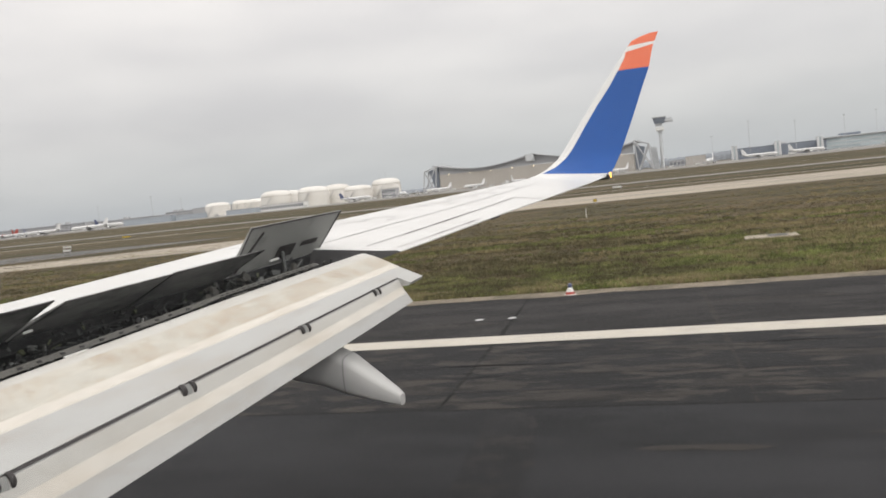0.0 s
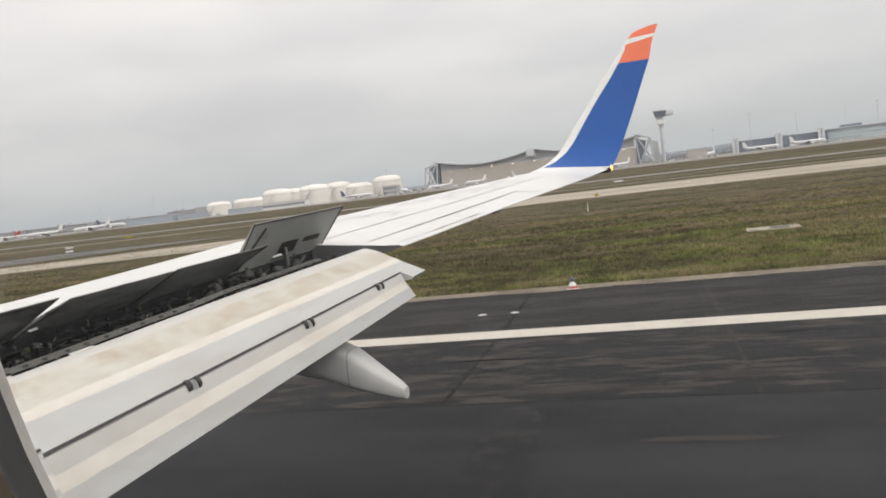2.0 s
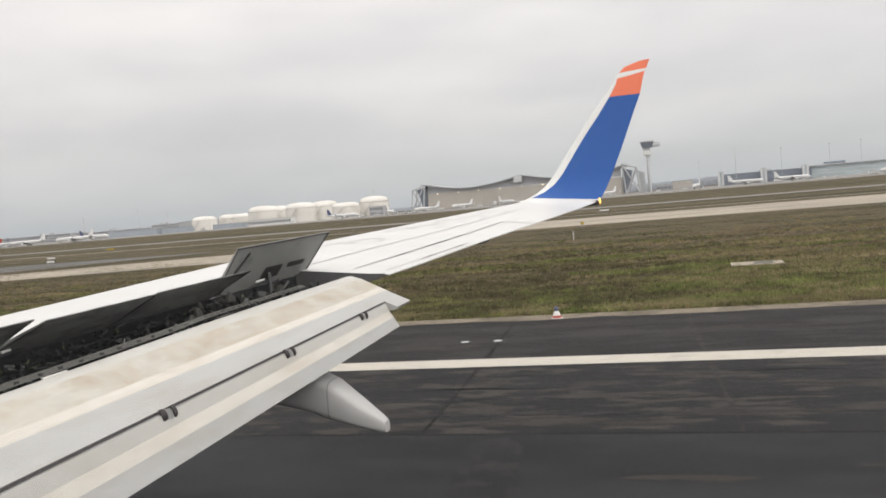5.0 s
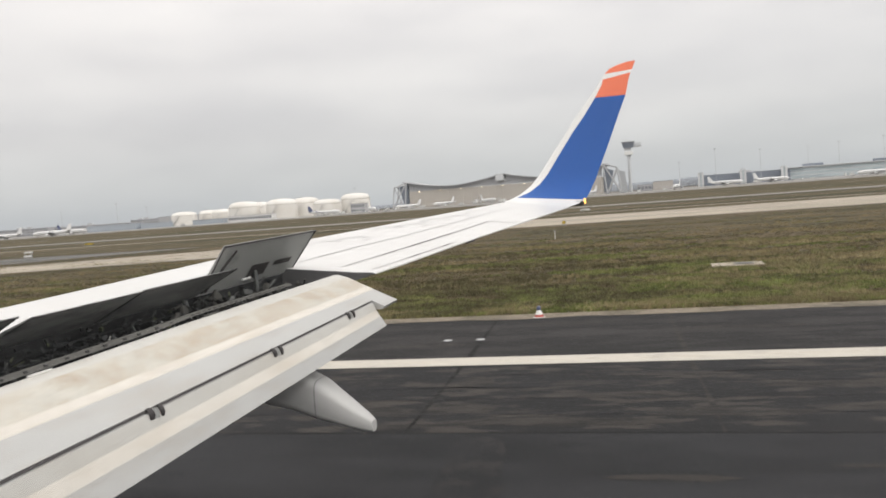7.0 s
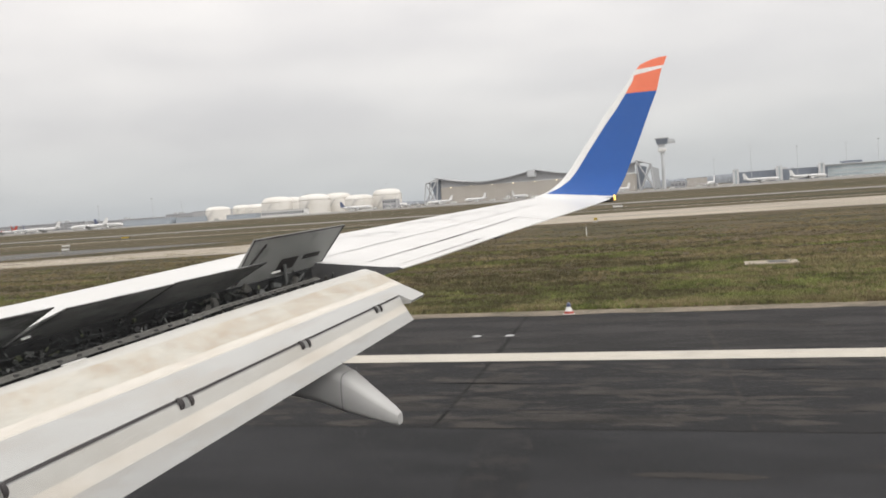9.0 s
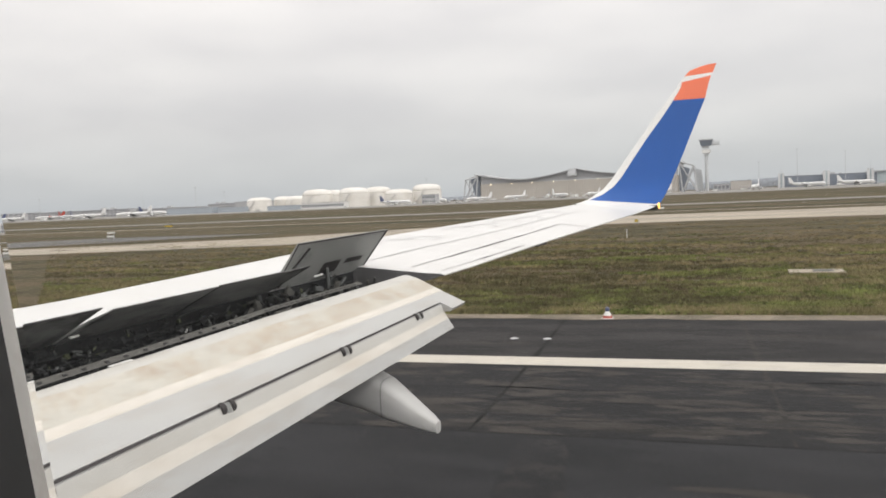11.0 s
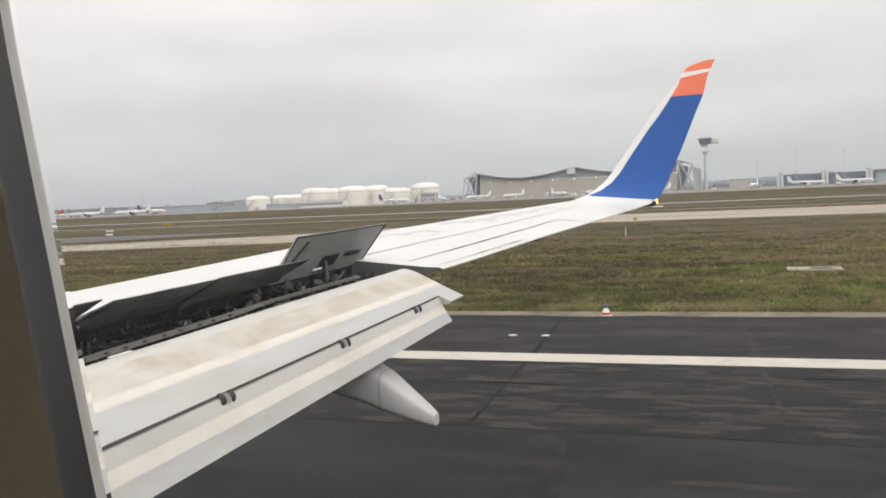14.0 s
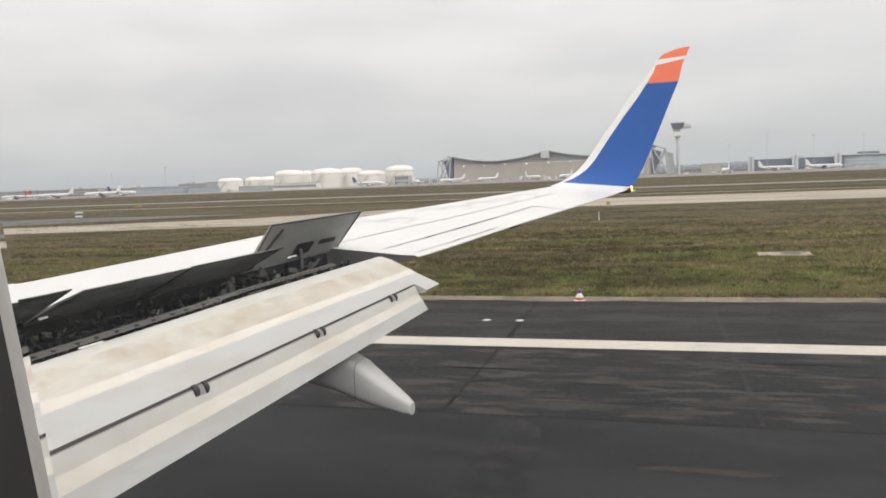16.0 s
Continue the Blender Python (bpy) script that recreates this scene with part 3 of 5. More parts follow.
GAPS = ((10.75, 0.517, 12.9, 0.527, 0.016), (12.9, 0.527, 14.17, 0.487, 0.014), (14.17, 0.487, 15.75, 0.405, 0.011),
        (10.84, 0.777, 12.07, 0.78, 0.022), (12.07, 0.78, 13.4, 0.752, 0.030), (13.4, 0.752, 14.42, 0.70, 0.024), (14.42, 0.70, 14.37, 0.985, 0.022),
        (10.80, 0.938, 11.48, 0.947, 0.012), (11.48, 0.947, 12.59, 0.951, 0.018))
for y0, f0, y1, f1, w in GAPS:
    strip_on_wing(wing_at(y0, f0), wing_at(y1, f1), w, M_PANEL, "panel_gap", label="dark gap between wing panels")
# darker hinge gaps inside the long seams
for y0, y1, f in ((11.55, 11.9, 0.784), (12.2, 12.75, 0.777), (13.0, 13.25, 0.762), (11.6, 11.75, 0.949), (12.3, 12.5, 0.951)):
    strip_on_wing(wing_at(y0, f), wing_at(y1, f - 0.004), 0.020, M_SPEDGE, "hinge_gap", lift=0.006, label="short black hinge gap in the wing seam")
# oval fuel-tank covers ahead of the front seam: a smudged grey outline each
for y, f, first, count in ((12.05, 0.286, 5, 10), (12.41, 0.33, 0, 15), (13.28, 0.25, 4, 12), (13.61, 0.30, 0, 16), (14.19, 0.29, 3, 15), (14.54, 0.335, 0, 16), (15.15, 0.31, 2, 15)):
    cx, cy = wing_at(y, f)
    bm = bmesh.new()
    ring = []
    for k in range(25):
        a = 2 * math.pi * k / 24
        row = []
        for s in (1.0, 0.76 + 0.08 * math.sin(3 * a + y)):
            u, v = 0.17 * s * math.cos(a), 0.26 * s * math.sin(a)
            px, py = cx + u + 0.5 * v, cy + v - 0.05 * u
            row.append(bm.verts.new((px, py, wing_z(px, py) + 0.004)))
        ring.append(row)
    for u, v in list(zip(ring, ring[1:]))[first:first + count]:
        bm.faces.new((u[0], v[0], v[1], u[1]))
    local(part("access_cover", bm, M_SMUDGE, label="smudged grey outline of an oval tank cover"), outer_wing)
# dark lip under the trailing edge
bm = bmesh.new()
vs = []
for y in np.linspace(11.5, 15.5, 9):
    vs.append([bm.verts.new((x_te(y) - 0.02, y, wing_z(x_te(y), y) - 0.013)), bm.verts.new((x_te(y) - 0.10, y, wing_z(x_te(y), y) - 0.035))])
for u, v in zip(vs, vs[1:]):
    bm.faces.new((u[0], u[1], v[1], v[0]))
local(part("aileron_lip", bm, M_SPEDGE), outer_wing)

local(part("aileron_hinge", box((x_te(12.9) - 0.03, 12.9, wing_z(x_te(12.9), 12.9) - 0.024), (0.06, 0.24, 0.03), Euler((radians(6), 0, radians(-15))).to_matrix().to_4x4(), bevel=0.01), M_SPEDGE, label="dark hinge under the trailing edge"), outer_wing)

# winglet: sections upward along a curve; (height, y, leading x, white/blue border x, trailing x)
WINGLET = ((3.848, 16.30, -2.885, -2.86, -1.745), (3.898, 16.58, -2.84, -2.76, -1.60), (3.962, 16.80, -2.79, -2.70, -1.475), (4.10, 17.00, -2.64, -2.49, -1.395),
           (4.27, 17.12, -2.475, -2.31, -1.305), (4.44, 17.19, -2.335, -2.17, -1.235), (4.84, 17.31, -2.058, -1.912, -1.07), (5.20, 17.42, -1.805, -1.67, -0.930),
           (5.50, 17.51, -1.605, -1.445, -0.815), (5.80, 17.595, -1.37, -1.25, -0.692), (6.02, 17.66, -1.205, -1.115, -0.63), (6.118, 17.69, -1.14, -1.095, -0.585),
           (6.232, 17.72, -1.055, -1.01, -0.552), (6.33, 17.75, -0.965, -0.94, -0.525), (6.385, 17.765, -0.80, -0.79, -0.505), (6.42, 17.775, -0.65, -0.645, -0.492), (6.43, 17.778, -0.53, -0.525, -0.487))


def winglet():
    verts, faces, idx = [], [], []
    n = 8
    for k, (z, y, le, br, te) in enumerate(WINGLET):
        a, b = WINGLET[max(k - 1, 0)], WINGLET[min(k + 1, len(WINGLET) - 1)]
        up = Vector((0, b[1] - a[1], b[0] - a[0])).normalized()
        side = Vector((0, up.z, -up.y))
        th = 0.045 * (te - le) + 0.004
        prof = ((le, 0.5), (le + 0.3 * (br - le), 0.12), (br, 0.0), (br + 0.45 * (te - br), 0.0), (te, 0.0), (te, 0.12), (br + 0.45 * (te - br), 1.6), (br, 1.5))
        tilt = (0.05, 0.05, 0.05, 0.03, 0.01)[k] if k < 5 else 0.0
        rise = {10: 0.05, 11: 0.092, 12: 0.032, 13: 0.015}.get(k, 0.0)
        for x, s in prof:
            arch = (0.125, 0.10, 0.065, 0.03)[k] * max(0.0, 1 - (x - le) / (te - le)) if k < 4 else 0.0
            p = Vector((x, y, z - tilt * (x - (le + te) / 2) + rise * (x - le) / (te - le) + arch)) + side * s * th
            verts.append(tuple(p))
    for k in range(len(WINGLET) - 1):
        z = (WINGLET[k][0] + WINGLET[k + 1][0]) / 2
        for i in range(n):
            j = (i + 1) % n
            faces.append((k * n + i, k * n + j, (k + 1) * n + j, (k + 1) * n + i))
            body = 2 if z > 5.8 else 1
            if 6.12 < z < 6.23 or z < 3.96:
                body = 0
            idx.append(0 if i in (0, 1, 7) and z < 6.12 else body)
    top = (len(WINGLET) - 1) * n
    faces.append(tuple(top + i for i in range(n)))
    idx.append(2)
    me = mesh_of("winglet", verts, faces, [M_WHITE, M_BLUE, M_ORANGE], idx, smooth=True)
    ob = part_mesh("winglet", me)
    ob.modifiers.new("edges", "EDGE_SPLIT").split_angle = radians(45)
    return local(tagged(ob, "blended winglet, blue with an orange tip and white leading edge"), airliner)


winglet()
housing = local(part("lamp_housing", box((-1.67, 16.74, 3.872), (0.36, 0.12, 0.09), bevel=0.02), M_SPEDGE, label="dark navigation lamp housing"), airliner)
local(part("position_lamp", box((-1.485, 16.80, 3.905), (0.032, 0.055, 0.11), bevel=0.012), M_LAMP, label="small amber position lamp"), housing)

# flaps
FD = Vector((0.27, 1, 0.092))
CREST = Vector((-3.66, 10.3, 3.31))


def flap_pt(y, dx, dz, grow, y0):
    p = CREST + FD * (y - 10.3)
    k = 1 + grow * (y0 - y)
    return (p.x + dx * k, y, p.z + dz * k)


def nose_shift(y):
    """The nose's crest lies further aft towards the wing root."""
    return min(max(0.0, 0.027 * (8.6 - y)), 0.105 * (1 + 0.068 * (10.3 - y)))


def flap_ring(y, aft):
    off = nose_shift(y)
    nose = [(-0.02, -0.34, .07), (-0.16, -0.24, .07), (-0.20, -0.12, .07), (-0.13, -0.03, .07), (-0.05, -0.004, .05), (0, 0, 0)]
    pts = [Vector(flap_pt(y, dx, dz, g, 10.3)) + Vector((off, 0, -0.38 * off)) for dx, dz, g in nose]
    pts += [flap_pt(y, 0.12, -0.037, 0.068, 10.3), flap_pt(y, 0.335, -0.143, 0.068, 10.3), flap_pt(y, 0.397, -0.1725, 0.068, 10.3), flap_pt(y, 0.407, -0.181, 0.068, 10.3)]
    if aft:
        pts += [flap_pt(y, 0.561, -0.2475, 0.115, 10.0), flap_pt(y, 0.556, -0.258, 0.115, 10.0)]
    else:
        pts += [flap_pt(y, 0.676, -0.306, 0.115, 10.3), flap_pt(y, 0.655, -0.335, 0.115, 10.3)]
    pts += [flap_pt(y, 0.30, -0.36, 0.08, 10.3)]
    return pts


def flap_mesh(ys, aft):
    rings = [flap_ring(y, aft) for y in ys]
    n = len(rings[0])
    verts = [p for r in rings for p in r]
    faces, idx = [], []
    for k in range(len(ys) - 1):
        for i in range(n):
            faces.append((k * n + i, k * n + (i + 1) % n, (k + 1) * n + (i + 1) % n, (k + 1) * n + i))
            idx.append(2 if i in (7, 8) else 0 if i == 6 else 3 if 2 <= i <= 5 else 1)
    at = len(verts)
    verts += rings[0] + rings[-1]
    faces += [tuple(at + i for i in range(n)), tuple(at + n + i for i in range(n))]
    idx += [1, 1]
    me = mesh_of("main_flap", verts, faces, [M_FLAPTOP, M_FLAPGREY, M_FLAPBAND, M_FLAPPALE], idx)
    me.polygons.foreach_set("use_smooth", [v in (0, 3) for v in idx])
    return me


main_flap = local(part_mesh("main_flap", flap_mesh([3.2, 4.2, 5.2, 6.2, 7.2, 8.2, 9.2, 10.02], True), label="extended main flap, pale grey with brown stains"), airliner)
local(part_mesh("flap_end", flap_mesh([10.022, 10.12, 10.22, 10.3], False), label="pale grey outer end of the main flap"), airliner)


def aft_flap():
    prof = ((0.50, -0.30), (0.561, -0.264), (0.580, -0.274), (0.613, -0.351), (0.620, -0.362), (0.651, -0.410), (0.657, -0.419), (0.717, -0.519), (0.700, -0.522), (0.55, -0.42))
    ys = [3.2, 4.2, 5.2, 6.2, 7.2, 8.2, 9.2, 10.0]
    n = len(prof)
    verts = [flap_pt(y, dx, dz, 0.112, 10.0) for y in ys for dx, dz in prof]
    faces, idx = [], []
    for k in range(len(ys) - 1):
        for i in range(n):
            faces.append((k * n + i, k * n + (i + 1) % n, (k + 1) * n + (i + 1) % n, (k + 1) * n + i))
            # the steep face i == 2 is coloured paler to imitate the skylight on it
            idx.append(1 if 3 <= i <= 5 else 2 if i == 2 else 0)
    faces += [tuple(range(n)), tuple((len(ys) - 1) * n + i for i in range(n))]
    idx += [0, 0]
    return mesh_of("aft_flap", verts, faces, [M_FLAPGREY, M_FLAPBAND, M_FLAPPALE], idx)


local(part_mesh("aft_flap", aft_flap(), label="narrow aft flap with a cream band"), airliner)
# dark slot between the two flaps
bm = bmesh.new()
vs = []
for y in np.linspace(3.2, 9.98, 8):
    vs.append([bm.verts.new(flap_pt(y, 0.557, -0.250, 0.115, 10.0)), bm.verts.new(flap_pt(y, 0.571, -0.2625, 0.1145, 10.0))])
for u, v in zip(vs, vs[1:]):
    bm.faces.new((u[0], u[1], v[1], v[0]))
local(part("flap_slot", bm, M_SPEDGE, label="dark slot between main and aft flap"), airliner)


def bracket(y):
    """Two rounded claws that hang from the slot, with a pale web between them."""
    root = Vector(flap_pt(y, 0.562, -0.254, 0.114, 10.0)) + FD * 0.02
    k = 0.90 + 0.06 * (10 - y)
    for s, w in ((-1, 1.25), (1, 0.9)):
        bm = bmesh.new()
        rings = []
        for px, pz, r in ((0.0, 0.010, 0.012), (0.018, 0.0, 0.017), (0.034, -0.020, 0.019), (0.042, -0.046, 0.018), (0.038, -0.068, 0.013), (0.028, -0.080, 0.006)):
            c = root + FD * (0.044 * k * s) + Vector((px, 0, pz)) * k
            rings.append([c + FD * (r * k * w * math.cos(t)) + Vector((0.6, 0, 0.5)) * (r * k * 0.7 * math.sin(t)) for t in np.linspace(0, 2 * math.pi, 12, endpoint=False)])
        local(part("hinge_claw", loft(rings), M_SPEDGE, label="dark rounded flap hinge claw", smooth=True), main_flap)
    bm = box(root + Vector((0.022, 0, -0.036)) * k, (0.018 * k, 0.06 * k, 0.075 * k), Euler((0, radians(-20), radians(-15))).to_matrix().to_4x4(), bevel=0.006)
    local(part("hinge_web", bm, M_SPOILER, label="grey web between the hinge claws"), main_flap)


for y in (9.53, 8.32, 6.87, 5.35):
    bracket(y)

# flap track fairing, drooped with the flap
FAIR = ((-5.10, 3.00, 2.36, 0.12), (-4.70, 2.98, 2.27, 0.20), (-4.30, 2.85, 2.245, 0.225), (-3.95, 2.72, 2.22, 0.23), (-3.60, 2.55, 2.14, 0.21), (-3.34, 2.415, 2.04, 0.19), (-3.10, 2.22, 1.972, 0.145), (-2.92, 2.078, 1.925, 0.095), (-2.855, 2.02, 1.912, 0.065))


def fairing(y0):
    rings = []
    for x, top, bot, w in FAIR:
        c, h = (top + bot) / 2, (top - bot) / 2
        ring = []
        for k in range(20):
            a = 2 * math.pi * k / 20
            ca, sa = math.cos(a), math.sin(a)
            e = 0.50
            ring.append((x, y0 + w * math.copysign(abs(ca) ** e, ca), c + h * math.copysign(abs(sa) ** e, sa)))
        rings.append(ring)
    ob = local(part("track_fairing", loft(rings), M_FAIR, label="grey drooped flap track fairing", smooth=True), airliner)
    mod = ob.modifiers.new("edges", "EDGE_SPLIT")
    mod.split_angle = radians(40)
    # a dark seam round the fairing, 2 mm proud of its skin
    (x0, t0, b0, w0), (x1, t1, b1, w1) = FAIR[5], FAIR[4]
    seam = []
    for f in (0.06, 0.11):
        x, top, bot, w = (u + (v - u) * f for u, v in ((x0, x1), (t0, t1), (b0, b1), (w0, w1)))
        seam.append([(x, y0 + (w + 0.002) * math.copysign(abs(math.cos(a)) ** 0.50, math.cos(a)), (top + bot) / 2 + ((top - bot) / 2 + 0.002) * math.copysign(abs(math.sin(a)) ** 0.50, math.sin(a))) for a in np.linspace(0, 2 * math.pi, 20, endpoint=False)])
    local(part("fairing_seam", loft(seam, caps=False), M_SPOILER, label="thin dark seam round the fairing"), ob)


fairing(8.94)

# spoilers
def spoiler(y0, y1, phi, c0, c1, marks=False, cut=0.0, twist=0.0):
    def at(y, f, d=0.0):
        ph = radians(phi + twist * (y - y0) / (y1 - y0))
        c = c0 + (c1 - c0) * (y - y0) / (y1 - y0)
        y = y + cut * max(0.0, f - 0.42) / 0.58 * (y1 - y) / (y1 - y0)
        x = x_hinge(y)
        return (x + f * c * math.cos(ph) + d * math.sin(ph), y, zu(x, y) + 0.005 + f * c * math.sin(ph) - d * math.cos(ph))
    # wedge: 45 mm at the hinge, thin at the aft edge; d runs towards the underside
    bm = bmesh.new()
    vs = []
    for y in np.linspace(y0, y1, 5):
        vs.append([bm.verts.new(at(y, f, d)) for f, d in ((0, -0.02), (0.42, -0.008), (1, 0), (1, 0.008), (0.42, 0.018), (0, 0.03))])
    for u, v in zip(vs, vs[1:]):
        for i in range(6):
            f = bm.faces.new((u[i], u[(i + 1) % 6], v[(i + 1) % 6], v[i]))
            f.material_index = 1 if i < 2 else 0
    bm.faces.new(vs[0])
    bm.faces.new(vs[-1][::-1])
    sp = local(part("spoiler", bm, [M_SPOILER if marks else M_SOOTY_SHADED, M_WING], label="raised spoiler panel, grey underside towards the cabin"), airliner)
    # seal along the aft and outer edges, hinge beam
    bm = bmesh.new()
    for a, b in ((at(y0, 0.985, 0.012), at(y1, 0.985, 0.012)), (at(y0 + 0.01, 0.02, 0.03), at(y0 + 0.01, 0.98, 0.012)), (at(y1 - 0.01, 0.02, 0.03), at(y1 - 0.01, 0.98, 0.012))):
        add_tube(bm, a, b, 0.008 if marks else 0.003, seg=6)
    local(part("edge_seal", bm, M_SPEDGE, sp, "dark rubber edge seal"), sp)
    if marks:
        # flat dark quads paint the shade of recesses; no depth is modelled
        for ya, yb, fa, fb in ((y0 + 0.56, y0 + 0.72, 0.10, 0.42), (y0 + 0.72, y0 + 0.82, 0.14, 0.42), (y0 + 0.90, y0 + 1.16, 0.30, 0.42)):
            bm = bmesh.new()
            bm.faces.new([bm.verts.new(at(y, f, 0.032 - 0.012 * f)) for y, f in ((ya, fa), (yb, fa), (yb, fb), (ya, fb))])
            local(part("recess", bm, M_SPEDGE, sp, "flat dark patch painting a recess's shade on the spoiler's underside"), sp)
        bm = bmesh.new()
        add_tube(bm, at(y0 + 0.03, 0.05, 0.04), at(y0 + 0.20, 0.86, 0.02), 0.012, seg=6)
        local(part("stay", bm, M_SPEDGE, sp, "dark diagonal stay"), sp)
    ym = y0 + 0.66 if marks else (y0 + y1) / 2
    a = Vector(at(ym, 0.26, 0.03))
    b = Vector((x_hinge(ym) + 0.16, ym - 0.05, zu(x_hinge(ym), ym) - 0.22))
    if not marks:
        return sp
    local(part("actuator", tube(a, b, 0.024, 0.034, 12), M_METAL, sp, "metal hydraulic actuator"), sp)
    local(part("rod_end", box(a + Vector((-0.05, -0.12, -0.07)), (0.02, 0.15, 0.022), Euler((radians(6), 0, radians(-15))).to_matrix().to_4x4(), bevel=0.005), M_WHITE, sp, "short white rod beside the actuator"), sp)
    local(part("actuator_rod", tube(a + (b - a) * -0.02, a + (b - a) * 0.35, 0.016, seg=10), M_SPOILER, sp, "grey actuator rod"), sp)
    return sp


spoiler(9.42, 10.74, 54.3, 0.595, 0.59, marks=True, twist=-4.8)
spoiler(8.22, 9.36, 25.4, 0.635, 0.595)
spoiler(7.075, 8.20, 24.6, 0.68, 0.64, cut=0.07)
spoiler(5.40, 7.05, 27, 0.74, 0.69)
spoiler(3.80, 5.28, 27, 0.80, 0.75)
# bright web seen between two spoilers
lug = Vector((x_hinge(7.03) + 0.27, 7.09, zu(x_hinge(7.03), 7.03) + 0.065))
local(part("hinge_lug", box(lug, (0.03, 0.085, 0.018), Euler((radians(8), 0, radians(-15))).to_matrix().to_4x4(), bevel=0.004), M_WHITE, label="small white hinge lug between two spoilers"), airliner)


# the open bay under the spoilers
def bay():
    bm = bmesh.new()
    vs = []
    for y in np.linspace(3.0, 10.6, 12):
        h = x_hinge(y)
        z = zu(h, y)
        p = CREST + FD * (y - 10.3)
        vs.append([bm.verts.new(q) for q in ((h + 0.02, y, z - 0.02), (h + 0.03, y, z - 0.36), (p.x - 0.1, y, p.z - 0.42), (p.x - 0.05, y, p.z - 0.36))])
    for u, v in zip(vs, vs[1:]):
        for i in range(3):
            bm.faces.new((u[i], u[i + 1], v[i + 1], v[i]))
    lining = local(part("bay_lining", bm, M_CAVITY, label="grimy lining of the open flap bay with its shade painted in"), airliner)
    # end wall under the outer wing
    bm = bmesh.new()
    bm.faces.new([bm.verts.new(q) for q in ((x_hinge(10.615), 10.615, zu(-4.5, 10.615) - 0.01), (x_te(10.615) - 0.03, 10.615, zu(-3.4, 10.615) - 0.012), (x_te(10.615) - 0.1, 10.615, zu(-3.4, 10.615) - 0.06), (x_hinge(10.615) + 0.3, 10.615, zu(-4.5, 10.615) - 0.30), (x_hinge(10.615), 10.615, zu(-4.5, 10.615) - 0.36))])
    local(part("bay_end_wall", bm, M_ENDRIB, label="shaded end wall of the flap bay"), airliner)
    # beam with square holes along the bay
    bm = bmesh.new()
    rings = []
    for y in np.linspace(4.0, 9.9, 14):
        p = CREST + FD * (y - 10.3) + Vector((nose_shift(y), 0, -0.38 * nose_shift(y)))
        k = 1 + 0.03 * (10.3 - y)
        q = 0.66 if y < 8.5 else 0.42
        d = -0.022 if y < 8.5 else -0.008
        rings.append([(p.x - 0.33 * k, y, p.z + 0.020 * q + d), (p.x - 0.30 * k, y, p.z + 0.026 * q + d), (p.x - 0.255 * k, y, p.z - 0.026 * q + d), (p.x - 0.285 * k, y, p.z - 0.036 * q + d)])
    beam = local(part("bay_beam", loft(rings), M_RAIL, label="grey beam with a row of dark holes"), airliner)
    y = 4.1
    while y < 9.8:
        p = CREST + FD * (y - 10.3) + Vector((nose_shift(y), 0, -0.38 * nose_shift(y)))
        k = 1 + 0.03 * (10.3 - y)
        hole = box((p.x - 0.276 * k, y, p.z - 0.003 + (-0.022 if y < 8.5 else -0.008)), (0.016, 0.036, 0.021 if y < 8.5 else 0.010), Euler((0, radians(-28), radians(-15))).to_matrix().to_4x4())
        local(part("beam_hole", hole, M_BLACK, beam), beam)
        y += (0.15 + 0.05 * abs(math.sin(y * 7.3))) if y < 8.4 else 0.07
    # short bright seal strips on the flap's nose
    for y in (6.78, 8.55):
        p = CREST + FD * (y - 10.3) + Vector((nose_shift(y), 0, -0.38 * nose_shift(y)))
        local(part("seal_strip", box((p.x - 0.115, y, p.z - 0.012), (0.025, 0.21, 0.010), Euler((radians(5), 0, radians(-15))).to_matrix().to_4x4()), M_WHITE if y < 7 else M_RAIL, label="short seal strip on the flap nose"), airliner)
    # pipes, brackets and cranks
    rng = random.Random(11)
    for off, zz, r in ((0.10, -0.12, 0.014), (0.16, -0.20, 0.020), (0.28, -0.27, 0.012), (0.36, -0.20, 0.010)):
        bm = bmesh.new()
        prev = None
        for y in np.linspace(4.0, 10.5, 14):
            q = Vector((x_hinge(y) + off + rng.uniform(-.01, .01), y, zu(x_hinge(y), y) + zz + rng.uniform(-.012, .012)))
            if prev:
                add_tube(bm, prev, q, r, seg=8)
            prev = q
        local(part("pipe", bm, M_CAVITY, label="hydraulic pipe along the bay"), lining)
    for i in range(240):
        y = rng.uniform(5.2, 10.5)
        h = x_hinge(y)
        p = CREST + FD * (y - 10.3)
        f = rng.random()
        x = h + 0.06 + f * max(0.1, p.x - 0.45 - h)
        z = zu(h, y) - 0.10 - rng.random() * 0.20 - 0.06 * f
        kind = rng.random()
        m = Euler((rng.uniform(-.6, .6), rng.uniform(-.6, .6), rng.uniform(-.6, .6))).to_matrix().to_4x4()
        if kind < 0.45:
            bm = box((x, y, z), (rng.uniform(.012, .04), rng.uniform(.015, .07), rng.uniform(.012, .04)), m, bevel=0.004)
            nm = "bracket"
        elif kind < 0.8:
            a = Vector((x, y, z))
            bm = tube(a, a + Vector((rng.uniform(-.1, .1), rng.uniform(-.16, .16), rng.uniform(-.02, .12))), rng.uniform(.006, .014), seg=8)
            nm = "link_rod"
        else:
            a = Vector((x, y, z))
            bm = tube(a, a + Vector((rng.uniform(-.01, .01), 0.03, 0.01)), rng.uniform(.018, .034), seg=12)
            nm = "pulley"
        local(part(nm, bm, M_BRIGHT if rng.random() < 0.05 else (M_METAL if rng.random() < 0.6 else M_CAVITY)), lining)
    # larger links and cranks below the outermost spoiler
    for i in range(46):
        y = rng.uniform(8.7, 10.45)
        h = x_hinge(y)
